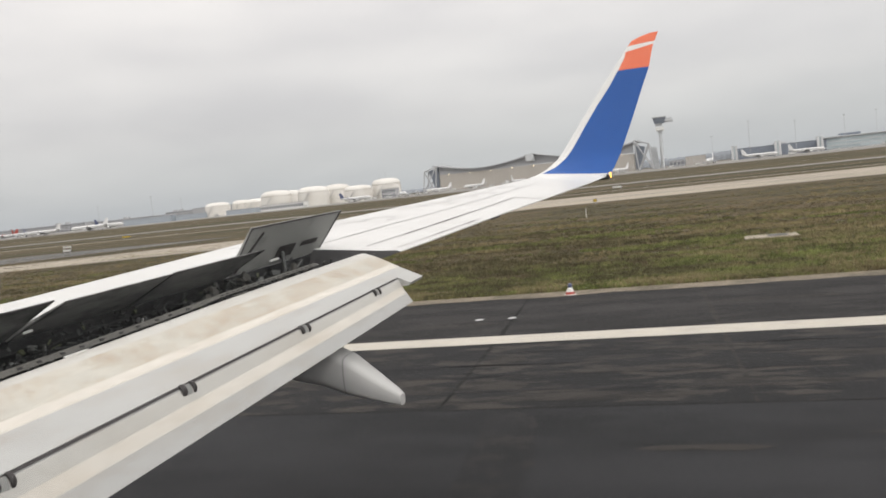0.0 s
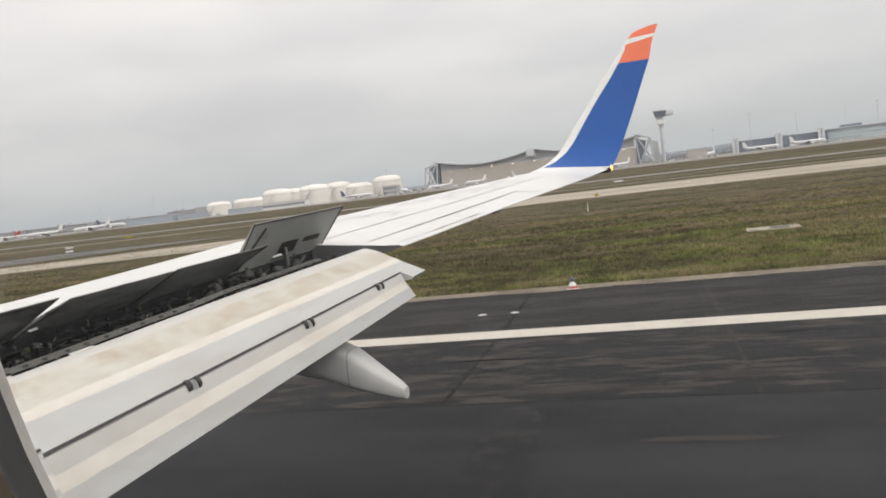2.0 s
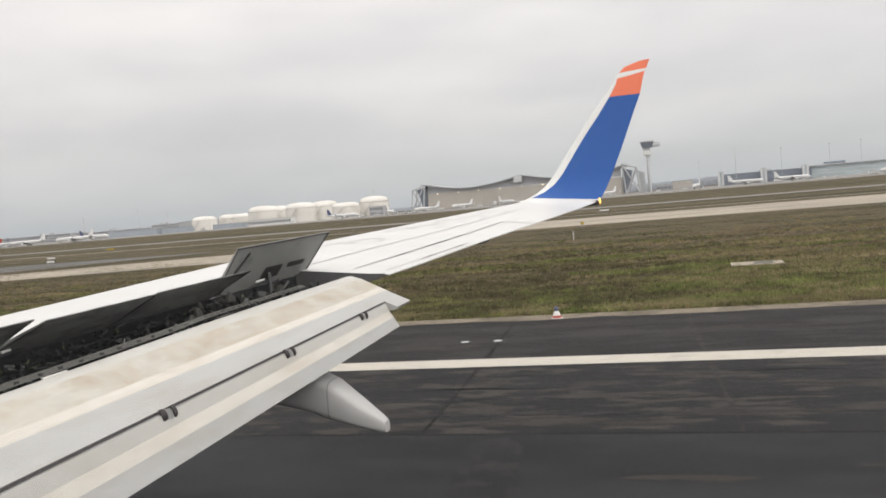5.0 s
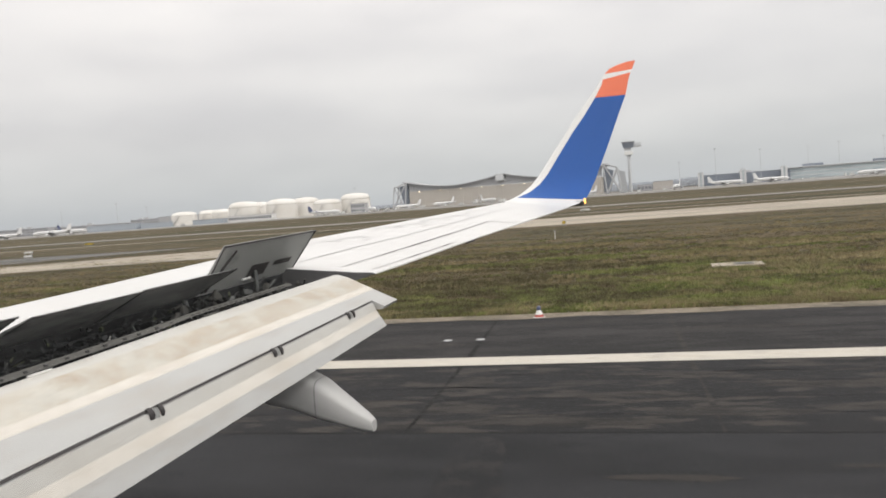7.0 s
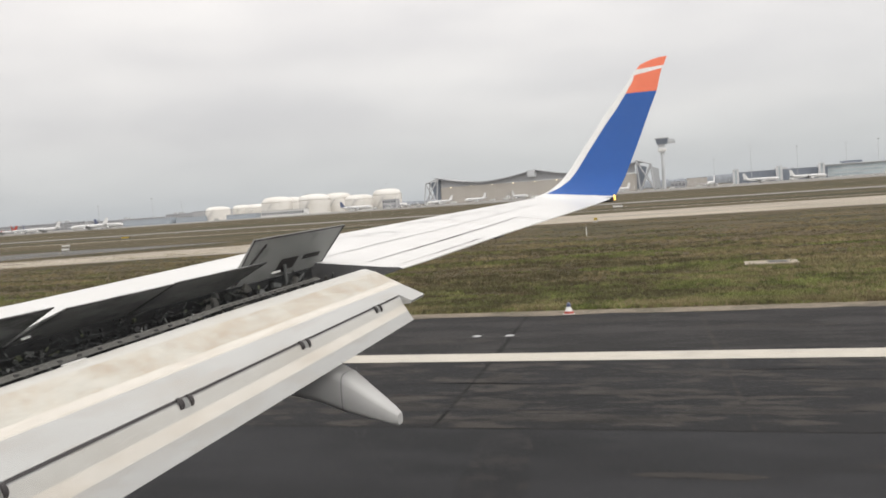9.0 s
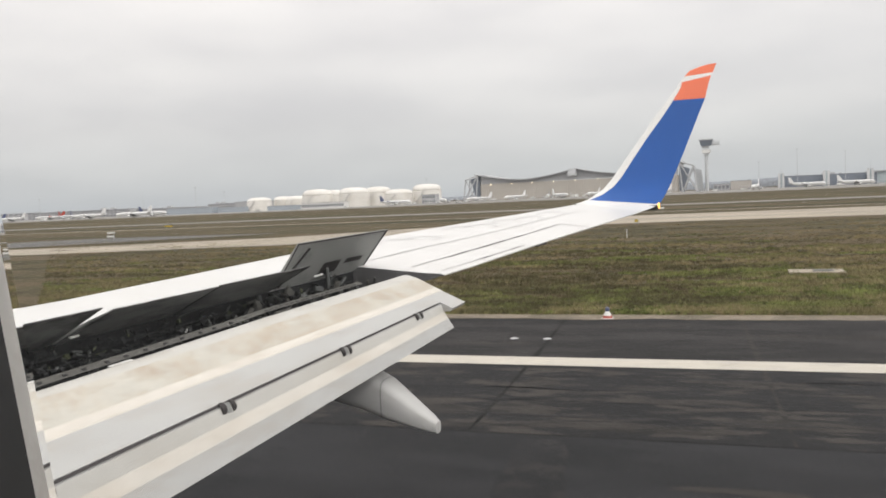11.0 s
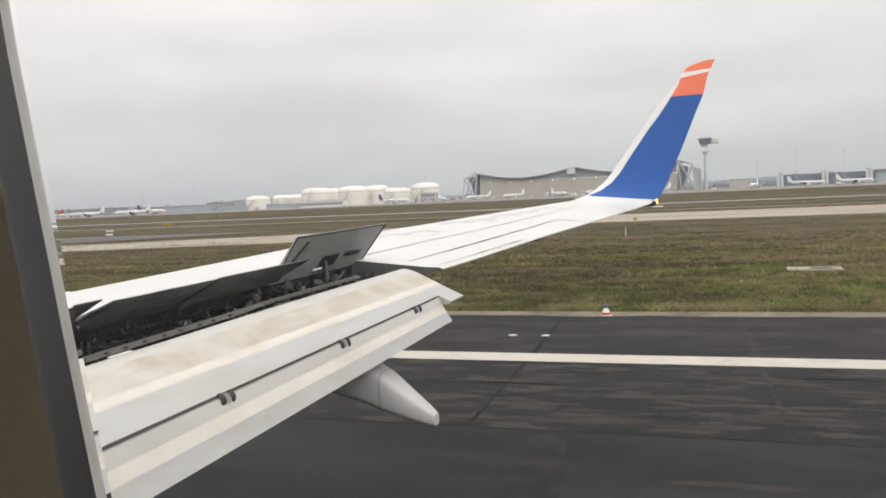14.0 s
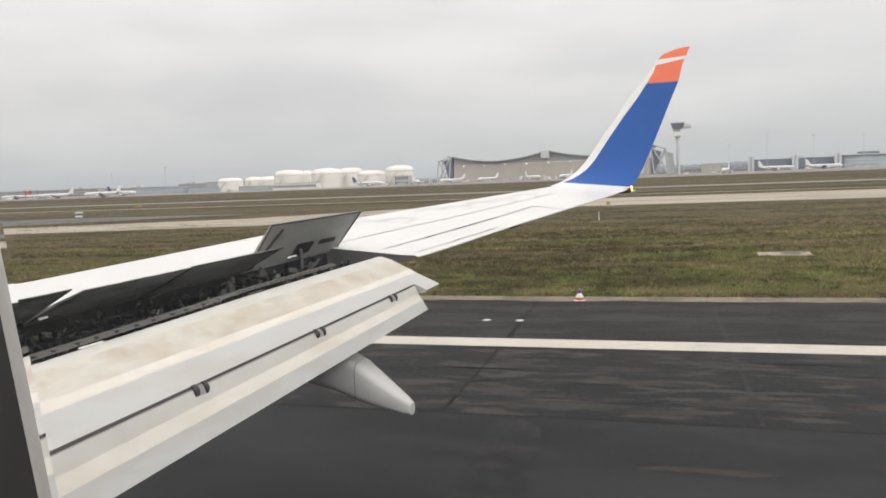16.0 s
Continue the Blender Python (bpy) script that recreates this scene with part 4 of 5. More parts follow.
        x, z = h + rng.uniform(0.12, 0.50), zu(h, y) - rng.uniform(0.03, 0.20)
        if rng.random() < 0.5:
            bm = box((x, y, z), (rng.uniform(.02, .06), rng.uniform(.03, .14), rng.uniform(.04, .12)), Euler((rng.uniform(-.8, .8), rng.uniform(-.4, .4), rng.uniform(-.4, .4))).to_matrix().to_4x4(), bevel=0.008)
            nm = "crank"
        else:
            a = Vector((x, y, z))
            bm = tube(a, a + Vector((rng.uniform(-.12, .12), rng.uniform(-.20, .20), rng.uniform(-.10, .10))), rng.uniform(.008, .02), seg=10)
            nm = "link_rod"
        local(part(nm, bm, (M_RAIL, M_METAL)[i % 2]), lining)
    # a white bracket and a bright lug here and there
    for y in (6.55, 7.45, 8.05, 8.6):
        h = x_hinge(y)
        bm = bmesh.new()
        for dy, dz in ((0, 0), (0.026, 0.0), (0.052, 0.0), (0.018, 0.02)):
            add_box(bm, (h + 0.34, y + dy, zu(h, y) - 0.13 + dz), (0.016, 0.013, 0.013), bevel=0.003)
        local(part("terminal_block", bm, M_WHITE, label="small white terminal block"), lining)
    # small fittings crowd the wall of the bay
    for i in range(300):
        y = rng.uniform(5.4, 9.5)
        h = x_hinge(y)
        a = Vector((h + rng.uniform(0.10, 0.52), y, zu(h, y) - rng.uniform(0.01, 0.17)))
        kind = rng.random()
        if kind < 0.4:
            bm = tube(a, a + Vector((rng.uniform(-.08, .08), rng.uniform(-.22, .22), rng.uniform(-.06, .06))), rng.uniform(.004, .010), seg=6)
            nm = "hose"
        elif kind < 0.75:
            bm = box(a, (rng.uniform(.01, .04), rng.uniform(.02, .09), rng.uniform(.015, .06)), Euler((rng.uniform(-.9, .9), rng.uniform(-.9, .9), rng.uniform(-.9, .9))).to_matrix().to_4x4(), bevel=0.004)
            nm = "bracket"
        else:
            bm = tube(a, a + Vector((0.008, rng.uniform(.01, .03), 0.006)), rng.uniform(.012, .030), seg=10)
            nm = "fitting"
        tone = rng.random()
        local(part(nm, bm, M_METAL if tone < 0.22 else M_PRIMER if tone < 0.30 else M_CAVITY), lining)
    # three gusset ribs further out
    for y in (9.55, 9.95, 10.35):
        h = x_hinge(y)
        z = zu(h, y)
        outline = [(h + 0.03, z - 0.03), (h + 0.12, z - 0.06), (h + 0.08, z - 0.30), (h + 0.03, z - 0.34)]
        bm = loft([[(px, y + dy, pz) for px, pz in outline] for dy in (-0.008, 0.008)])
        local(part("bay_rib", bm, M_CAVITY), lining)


bay()


# fuselage and cabin window
def fuselage():
    cy, cz, r = -0.19, 3.75, 1.88
    a0, a1 = radians(-9), radians(19)
    bm = bmesh.new()
    xs = [-11, -8.0, -7.72, -7.5, -7.22, -7.0, -6.72, -6.5, -6.22, -6.0, -5.72, -5.5, -5.22, -5.0, -4.72, -4.5, -4.22, -4.0, -3.72, -3.5, -3.22, -3.0, -2.72, -2.5, -2.22, -2.0, -1.72, -1.5, -1.22, -1.0, -0.72, -0.43, 0.35, 0.5, 0.78, 1.0, 1.28, 1.5, 1.78, 2, 2.28, 2.5, 2.78, 3.0, 3.28, 3.5, 3.78, 4.5]
    angles = [a1 + (2 * math.pi - (a1 - a0)) * k / 40 for k in range(41)]
    grid = [[[bm.verts.new((x, cy + q * math.cos(a), cz + q * math.sin(a))) for a in angles] for x in xs] for q in (r, r - 0.09)]
    side = [[[bm.verts.new((x, cy + q * math.cos(a), cz + q * math.sin(a))) for a in np.linspace(a0, a1, 5)] for x in xs] for q in (r, r - 0.09)]
    for g in grid:
        for i in range(len(xs) - 1):
            for k in range(40):
                mid = math.degrees((angles[k] + angles[k + 1]) / 2)
                if 159 < mid < 192 and 0.26 < xs[i + 1] - xs[i] < 0.30:
                    continue
                bm.faces.new((g[i][k], g[i + 1][k], g[i + 1][k + 1], g[i][k + 1]))
    for g in side:
        for i in range(len(xs) - 1):
            if xs[i] == -0.43:
                continue
            for k in range(4):
                bm.faces.new((g[i][k], g[i + 1][k], g[i + 1][k + 1], g[i][k + 1]))
    local(part("fuselage_shell", bm, [M_WHITE], label="white fuselage shell around the cabin", smooth=True), airliner)
    for x in (-11, 4.5):
        bm = tube((x - 0.04, cy, cz), (x + 0.04, cy, cz), r - 0.001, seg=40)
        local(part("bulkhead", bm, M_CABIN, label="plain closing bulkhead"), airliner)
    local(part("cabin_floor", box((-3.25, -0.19, 2.95), (15.4, 3.2, 0.06)), M_CABIN, label="plain cabin floor"), airliner)


fuselage()


def window():
    cx, cz = -0.0412, 3.985
    n = 64

    def ring(hw, hh, y, e=0.42):
        out = []
        for k in range(n):
            a = 2 * math.pi * k / n
            ca, sa = math.cos(a), math.sin(a)
            x, z = hw * math.copysign(abs(ca) ** e, ca), hh * math.copysign(abs(sa) ** e, sa) * (1.0 if sa > 0 else 1.10)
            out.append((cx + x - 0.1690 * z + 0.004, y, cz + z))
        return out

    def band(rings, name, material, label):
        return local(part(name, loft(rings, caps=False), material, label=label, smooth=True), airliner)
    band([ring(0.245, 0.305, 1.655), ring(0.233, 0.293, 1.644), ring(0.230, 0.290, 1.639), ring(0.228, 0.288, 1.634)], "window_reveal", M_REVEAL, "pale grey reveal round the cabin window")
    band([ring(0.228, 0.288, 1.634), ring(0.2175, 0.2775, 1.612), ring(0.203, 0.263, 1.596)], "window_seal", M_SEAL, "black rubber window seal")
    # inner wall panel round the opening, and the outer skin patch
    for y, nm, m, hw, hh, lab in ((1.596, "wall_panel", M_CABIN, 0.203, 0.263, "beige cabin wall panel"), (1.656, "skin_panel", M_WHITE, 0.245, 0.305, "white outer skin round the window")):
        inner = ring(hw, hh, y)
        outer = []
        for p in inner:
            dx, dz = p[0] - cx, p[2] - cz
            s = min(0.44 / max(abs(dx), 1e-6), 0.50 / max(abs(dz), 1e-6))
            outer.append((cx + dx * s, y, cz + dz * s))
        mid = [tuple((np.array(a) * 0.9 + np.array(b) * 0.1)) for a, b in zip(inner, outer)]
        band([inner, [(p[0], y - (0.012 if nm == "wall_panel" else 0), p[2]) for p in mid], [(p[0], y - (0.015 if nm == "wall_panel" else 0), p[2]) for p in outer]], nm, m, lab)
    pane = bpy.data.materials.new("window_acrylic")
    pane.use_nodes = True
    pn, pl = pane.node_tree.nodes, pane.node_tree.links
    b = pn["Principled BSDF"]
    b.inputs["Transmission Weight"].default_value, b.inputs["Roughness"].default_value, b.inputs["IOR"].default_value = 1.0, 0.0, 1.05
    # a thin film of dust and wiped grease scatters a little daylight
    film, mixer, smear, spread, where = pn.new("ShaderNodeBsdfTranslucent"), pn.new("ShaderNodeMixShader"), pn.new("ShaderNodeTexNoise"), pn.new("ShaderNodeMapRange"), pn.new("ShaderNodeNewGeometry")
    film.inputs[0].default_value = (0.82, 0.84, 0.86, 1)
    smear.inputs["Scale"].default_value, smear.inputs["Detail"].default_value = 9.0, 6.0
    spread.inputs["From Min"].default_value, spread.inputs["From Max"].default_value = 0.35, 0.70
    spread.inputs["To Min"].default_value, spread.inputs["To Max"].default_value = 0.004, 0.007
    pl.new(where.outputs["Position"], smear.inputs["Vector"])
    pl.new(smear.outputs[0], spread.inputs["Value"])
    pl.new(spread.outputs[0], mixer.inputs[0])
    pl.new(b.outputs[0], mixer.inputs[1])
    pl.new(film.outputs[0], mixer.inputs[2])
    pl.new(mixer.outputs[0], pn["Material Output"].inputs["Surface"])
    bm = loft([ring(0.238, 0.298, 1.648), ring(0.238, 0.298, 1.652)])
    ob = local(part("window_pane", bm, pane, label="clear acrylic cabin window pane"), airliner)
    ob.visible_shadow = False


window()


# main gear under the inner wing
def gear():
    leg = local(part("gear_leg", tube((-6.4, 2.86, 0.44), (-6.5, 2.80, 2.2), 0.11, 0.13, 14), M_STEEL, label="steel landing gear leg"), airliner)
    for dy in (-0.43, 0.43):
        bm = tube((-6.4, 2.86 + dy - 0.2, 0.452), (-6.4, 2.86 + dy + 0.2, 0.452), 0.565, seg=32)
        bmesh.ops.bevel(bm, geom=[e for e in bm.edges if len(e.link_faces) == 2 and any(len(f.verts) > 4 for f in e.link_faces)], offset=0.07, segments=3, affect="EDGES")
        w = local(part("gear_wheel", bm, M_TYRE, label="black main gear tyre"), airliner)
    local(part("gear_axle", tube((-6.4, 2.3, 0.452), (-6.4, 3.4, 0.452), 0.07), M_STEEL), airliner)


gear()


# ---- the far side of the airfield ----
def lathe(profile, seg=32, centre=(0, 0)):
    """profile: (radius, z) from the bottom up."""
    return loft([[(centre[0] + r * math.cos(2 * math.pi * k / seg), centre[1] + r * math.sin(2 * math.pi * k / seg), z) for k in range(seg)] for r, z in profile])


def fuel_tank(x, y, r, h):
    root = empty("storage_tank", (x, y, 0), "large white cylindrical fuel tank with a low domed roof", "tank", "tanks of the fuel depot")
    s = 0.66 * h
    shell = part("shell", lathe([(r, 0), (r, s * 0.97), (r * 0.985, s)], 40), M_TANK, root, smooth=False)
    dome = part("roof", lathe([(r * 0.985, s + 0.01), (r * 0.97, s + 0.30 * (h - s)), (r * 0.91, s + 0.56 * (h - s)), (r * 0.79, s + 0.78 * (h - s)), (r * 0.58, s + 0.92 * (h - s)), (r * 0.30, s + 0.985 * (h - s)), (0.4, h)], 40), M_TANK, root, "domed white roof", smooth=True)
    for f in (0.25, 0.5, 0.75):
        part("wind_girder", lathe([(r + 0.02, s * f), (r + 0.28, s * f + 0.1), (r + 0.28, s * f + 0.35), (r + 0.02, s * f + 0.45)], 40), M_TANK, shell, "ring girder round the shell")
    stair = bmesh.new()
    for k in range(10):
        p, q = (Vector(((r + 0.5) * math.cos(a), (r + 0.5) * math.sin(a), s * f)) for a, f in ((-2.1 + 0.07 * k, k / 10), (-2.1 + 0.07 * (k + 1), (k + 1) / 10)))
        add_tube(stair, p, q, 0.45, seg=5)
    part("stair", stair, M_GREYB, shell, "grey stair winding up the shell")
    rail = bmesh.new()
    for k in range(20):
        a = 2 * math.pi * k / 20
        p = Vector((r * math.cos(a), r * math.sin(a), s))
        add_tube(rail, p, p + Vector((0, 0, 1.2)), 0.06, seg=4)
        b = 2 * math.pi * (k + 1) / 20
        add_tube(rail, p + Vector((0, 0, 1.2)), Vector((r * math.cos(b), r * math.sin(b), s + 1.2)), 0.06, seg=4)
    part("railing", rail, M_TANK, dome, "white railing on the tank's rim")
    part("manway", tube((-0.3 * r, -0.35 * r, h * 0.93), (-0.3 * r, -0.35 * r, h + 0.9), 0.7), M_STEEL, dome)
    return root


for x, y, r, h in ((-644, 1000, 16.5, 18), (-634, 1045, 13, 18.5), (-603, 1030, 16, 18), (-556, 1000, 20, 25), (-577, 1090, 11, 25), (-503, 1000, 20, 25),
                   (-492, 1050, 18, 25.5), (-441, 1000, 18, 20), (-418, 1040, 19, 25.5)):
    fuel_tank(x, y, r, h)


def block(name, x0, x1, y, depth, h, wall, label, category="building", rows=0, cols=0, roof=M_HROOF, win=M_DWIN, plant=0, group=""):
    """A flat-roofed building with its front towards the runway."""
    root = empty(name, ((x0 + x1) / 2, y, 0), label, category, group)
    w = x1 - x0
    part("wall", box((0, depth / 2, h / 2), (w, depth, h)), wall, root)
    part("roof", box((0, depth / 2, h + 0.25), (w + 0.8, depth + 0.8, 0.5)), roof, root, "flat roof edge")
    me = None
    for r in range(rows):
        for c in range(cols):
            sw, sh = w / cols * 0.72, h / rows * 0.5
            cx, cz = -w / 2 + (c + 0.5) * w / cols, (r + 0.52) * h / rows
            if me is None:
                ob = part("window", box((0, 0, 0), (sw, 0.3, sh)), win, root)
                me = ob.data
            else:
                ob = part_mesh("window", me, root)
            ob.location = (cx, -0.05, cz)
    rng = random.Random(int(abs(x0) * 7))
    for k in range(plant):
        a = rng.uniform(2, 6)
        part("roof_unit", box((rng.uniform(-0.42, 0.42) * w, depth * rng.uniform(0.2, 0.6), h + 0.5 + a * 0.3), (a * 1.6, a, a * 0.6), bevel=0.15), M_STEEL, root)
    return root


block("depot_office", -547, -489, 940, 14, 7.0, M_WHITE, "long low white office with a row of dark windows", rows=1, cols=16)
block("depot_shed", -602, -560, 950, 12, 5.5, M_BSHED, "low blue shed before the fuel tanks")
block("blue_shed", -779, -705, 980, 16, 8, M_BSHED, "long low pale blue cargo shed")
block("blue_shed", -700, -652, 985, 16, 6.5, M_BSHED, "low pale blue cargo shed with a flat roof")
block("cargo_hall", -735, -690, 1080, 40, 14, M_GREYB, "dark grey cargo hall behind the sheds", plant=3)
block("grey_office", -900, -790, 1250, 30, 14, M_GREYB, "grey flat-roofed airport office block", rows=4, cols=18, plant=4)
block("grey_office", -1060, -930, 1260, 30, 11, M_GREYB, "long grey flat-roofed cargo building", rows=3, cols=20, plant=3)
block("grey_office", -1330, -1090, 1280, 40, 13, M_GREYB, "long pale grey freight terminal", rows=3, cols=26, plant=5)
block("grey_office", -1700, -1360, 1300, 40, 14, M_GREYB, "long low freight terminal in the distance", rows=3, cols=26, plant=5)
block("parking_house", -700, -640, 1320, 30, 26, M_GREYB, "grey multi-storey car park with open decks", rows=6, cols=1)
block("apron_office", -46, -20, 1180, 18, 11.5, M_BEIGE, "plain beige block building on the apron")
block("apron_shed", -66, -47, 1150, 12, 8, M_GREYB, "small grey apron shed beside the tower", rows=1, cols=4)
block("tank_office", -410, -392, 1000, 14, 11, M_GREYB, "dark small building beside the tanks", rows=2, cols=5)
block("terminal_pier", 18, 142, 1300, 45, 15.5, M_TERM, "long dark blue-grey clad terminal pier", "terminal", plant=4)


def pylon(x, y, h):
    root = empty("facade_pylon", (x, y, 0), "pale concrete stair tower standing before the terminal", "tower", "stair towers of the terminal")
    part("shaft", box((-2.6, 0, h / 2), (3.0, 6, h)), M_SHAFT, root)
    part("shaft", box((2.6, 0, h / 2), (3.0, 6, h)), M_SHAFT, root)
    part("glazing", box((0, 0.6, h * 0.47), (2.1, 4.6, h * 0.94)), M_TGLASS, root, "glazed slot between the shafts")
    part("mast", tube((0, 0, h * 0.94), (0, 0, h + 12), 0.25, 0.12, 8), M_STEEL, root, "thin lightning mast")


pylon(20, 1292, 20.5)
pylon(78, 1292, 21)
pylon(133, 1292, 21)


def glass_terminal():
    x0, x1, y, h = 138, 640, 1310, 17
    root = empty("glass_terminal", ((x0 + x1) / 2, y, 0), "long terminal with bands of greenish glass and a pale roof", "terminal")
    w = x1 - x0
    part("wall", box((0, 25, h / 2), (w, 48, h)), M_PALE, root)
    part("roof", box((0, 24, h + 0.6), (w + 6, 54, 1.2)), M_PALE, root, "thin pale roof")
    for k in range(5):
        part("upper_hall", box((-w / 2 + 40 + k * 95, 30, h + 2.6), (26, 20, 4)), M_TERM, root, "dark roof hall")
    me = None
    n = 40
    for r in range(3):
        for c in range(n):
            if me is None:
                ob = part("window", box((0, 0, 0), (w / n * 0.94, 0.5, 3.6)), M_TGLASS, root, "greenish glass pane")
                me = ob.data
            else:
                ob = part_mesh("window", me, root)
            ob.location = (-w / 2 + (c + 0.5) * w / n, 0.9, 3.2 + r * 5.2)


glass_terminal()


def hangar():
    """Two sagging roof spans over a panelled front, with leaning steel trestles at both ends."""
    root = empty("aircraft_hangar", (-244, 1150, 0), "large tan hangar under a grey roof that sags between three peaks", "hangar")
    w, depth = 268, 60

    def roof_z(u):
        # u from 0 to 1 along the front
        v = (u * 2) % 1 if u < 1 else 1.0
        lift = 4.0 * u
        return 27 + 10.5 * abs(2 * v - 1) ** 1.7 + lift * 0.5
    us = np.linspace(0, 1, 41)
    bm = bmesh.new()
    vs = []
    for u in us:
        x, z = (u - 0.5) * (w + 16), roof_z(u)
        vs.append([bm.verts.new(p) for p in ((x, -6, z - 0.8), (x, -6, z + 0.4), (x, depth, z + 0.4), (x, depth, z - 0.8))])
    for a, b in zip(vs, vs[1:]):
        for i in range(4):
            bm.faces.new((a[i], a[(i + 1) % 4], b[(i + 1) % 4], b[i]))
    bm.faces.new(vs[0])
    bm.faces.new(vs[-1][::-1])
    part("roof", bm, M_HROOF, root, "grey sagging roof sheet")
    bm = bmesh.new()
    vs = []
    for u in us:
        x = (u - 0.5) * w
        vs.append((bm.verts.new((x, 0.5, 23.0 + 1.2 * u)), bm.verts.new((x, 0.5, roof_z(u) - 0.6))))
    for a, b in zip(vs, vs[1:]):
        bm.faces.new((a[0], b[0], b[1], a[1]))
    part("gable", bm, M_HROOF, root, "dark strip between doors and roof")
    n = 24
    me = None
    for k in range(n):
        if me is None:
            ob = part("door_leaf", box((0, 0, 11.6), (w / n - 0.12, 1.0, 23.2)), M_HWALL, root, "tall tan sliding door leaf")
            me = ob.data
        else:
            ob = part_mesh("door_leaf", me, root)
        ob.location = ((k + 0.5 - n / 2) * w / n, 0.12 * (k % 2), 0)
    part("body", box((0, depth / 2 + 2, 11.5), (w - 1, depth - 3, 23)), M_HWALL, root)
    part("roof_block", box((-3, -3, 33.5), (11, 10, 9.5), bevel=0.2), M_PALE, root, "pale box at the middle peak")
    for s in (-1, 1):
        tr = bmesh.new()
        x0 = s * w / 2
        for yy in (-6, 14):
            top = 36 if s < 0 else 40
            pts = [(x0 + s * 2, yy, top), (x0 + s * 20, yy, top - 6), (x0 + s * 24, yy, 0), (x0 + s * 6, yy, 0)]
            for a, b in ((0, 1), (1, 2), (0, 3), (3, 1), (0, 2)):
                add_tube(tr, pts[a], pts[b], 0.9, seg=6)
        for p in ((x0 + s * 20, -6, 31), (x0 + s * 2, -6, 36)):
            add_tube(tr, p, (p[0], 14, p[2]), 0.7, seg=6)
        part("trestle", tr, M_TRUSS, root, "pale steel trestle bracing the hangar's end")
        bm = loft([[(x0 + s * px, py, pz) for px, pz in ((1.5, 34.5), (15, 30.5), (8, 2), (1.5, 2))] for py in (2.0, 6.0)])
        part("end_panel", bm, M_TERM, root, "blue-grey clad panel at the hangar's end")
    bm = bmesh.new()
    vs = [bm.verts.new(p) for p in ((w / 2 + 22, 16, 0), (w / 2 + 31, 22, 0), (w / 2 + 29, 22, 28), (w / 2 + 18, 16, 31))]
    f = bm.faces.new(vs)
    bmesh.ops.solidify(bm, geom=[f], thickness=1.5)
    part("end_wall", bm, M_PALE, root, "pale curved screen wall at the hangar's end")
    for k in range(9):
        part("floodlight", box(((k + 0.5) / 9 * w - w / 2, -1.0, 22.4), (0.9, 0.8, 0.9), bevel=0.1), M_FLOOD, root, "small lit floodlight")


hangar()


def control_tower():
    root = empty("control_tower", (-76, 1200, 0), "slim grey airport control tower with an offset glazed cab", "tower")
    part("shaft", lathe([(2.5, 0), (2.3, 20), (2.2, 46), (3.6, 50)], 24), M_PALE, root)
    part("collar", box((0, 0, 53), (11, 11, 5), bevel=0.6), M_WHITE, root, "white drum under the cab")
    part("neck", box((-1, 0, 59), (9, 9, 4)), M_STEEL, root)
    cab = part("cab", loft([[(sx * w, sy * w, z) for sx, sy in ((-1, -1), (1, -1), (1, 1), (-1, 1))] for w, z in ((6.5, 60.5), (8.2, 67.5))]), M_TERM, root, "dark glazed control cab")
    part("cab_roof", box((0, 0, 68.3), (18.5, 18.5, 1.5), bevel=0.3), M_STEEL, cab)
    part("balcony", box((11, 0, 62.5), (13, 9, 3.2), bevel=0.3), M_STEEL, root, "grey side balcony")
    part("balcony", box((13, 0, 66.0), (9, 7, 0.8)), M_STEEL, root)
    for k in range(3):
        part("antenna", tube((-4 + 3 * k, 0, 69), (-4 + 3 * k, 0, 74 + k), 0.18, 0.1, 6), M_STEEL, cab)


control_tower()


def light_mast(x, y, h):
    root = empty("light_mast", (x, y, 0), "tall grey apron floodlight mast", "mast", "apron light masts")
    part("pole", tube((0, 0, 0), (0, 0, h), 0.38, 0.18, 8), M_STEEL, root)
    head = part("head", box((0, 0, h), (3.2, 1.2, 0.7), bevel=0.12), M_STEEL, root, "lamp head frame")
    for k in (-1.4, 0, 1.4):
        part("lamp", box((k, -0.8, h - 0.5), (0.9, 0.5, 0.7), bevel=0.08), M_PALE, head)


for x, y, h in ((-745, 1000, 36), (-1120, 1100, 34), (-930, 1120, 34), (-820, 1180, 33), (-470, 1180, 36), (40, 1270, 52), (100, 1270, 46), (165, 1290, 46), (205, 1290, 48), (262, 1290, 52), (330, 1290, 50), (-10, 1240, 36)):
    light_mast(x, y, h)


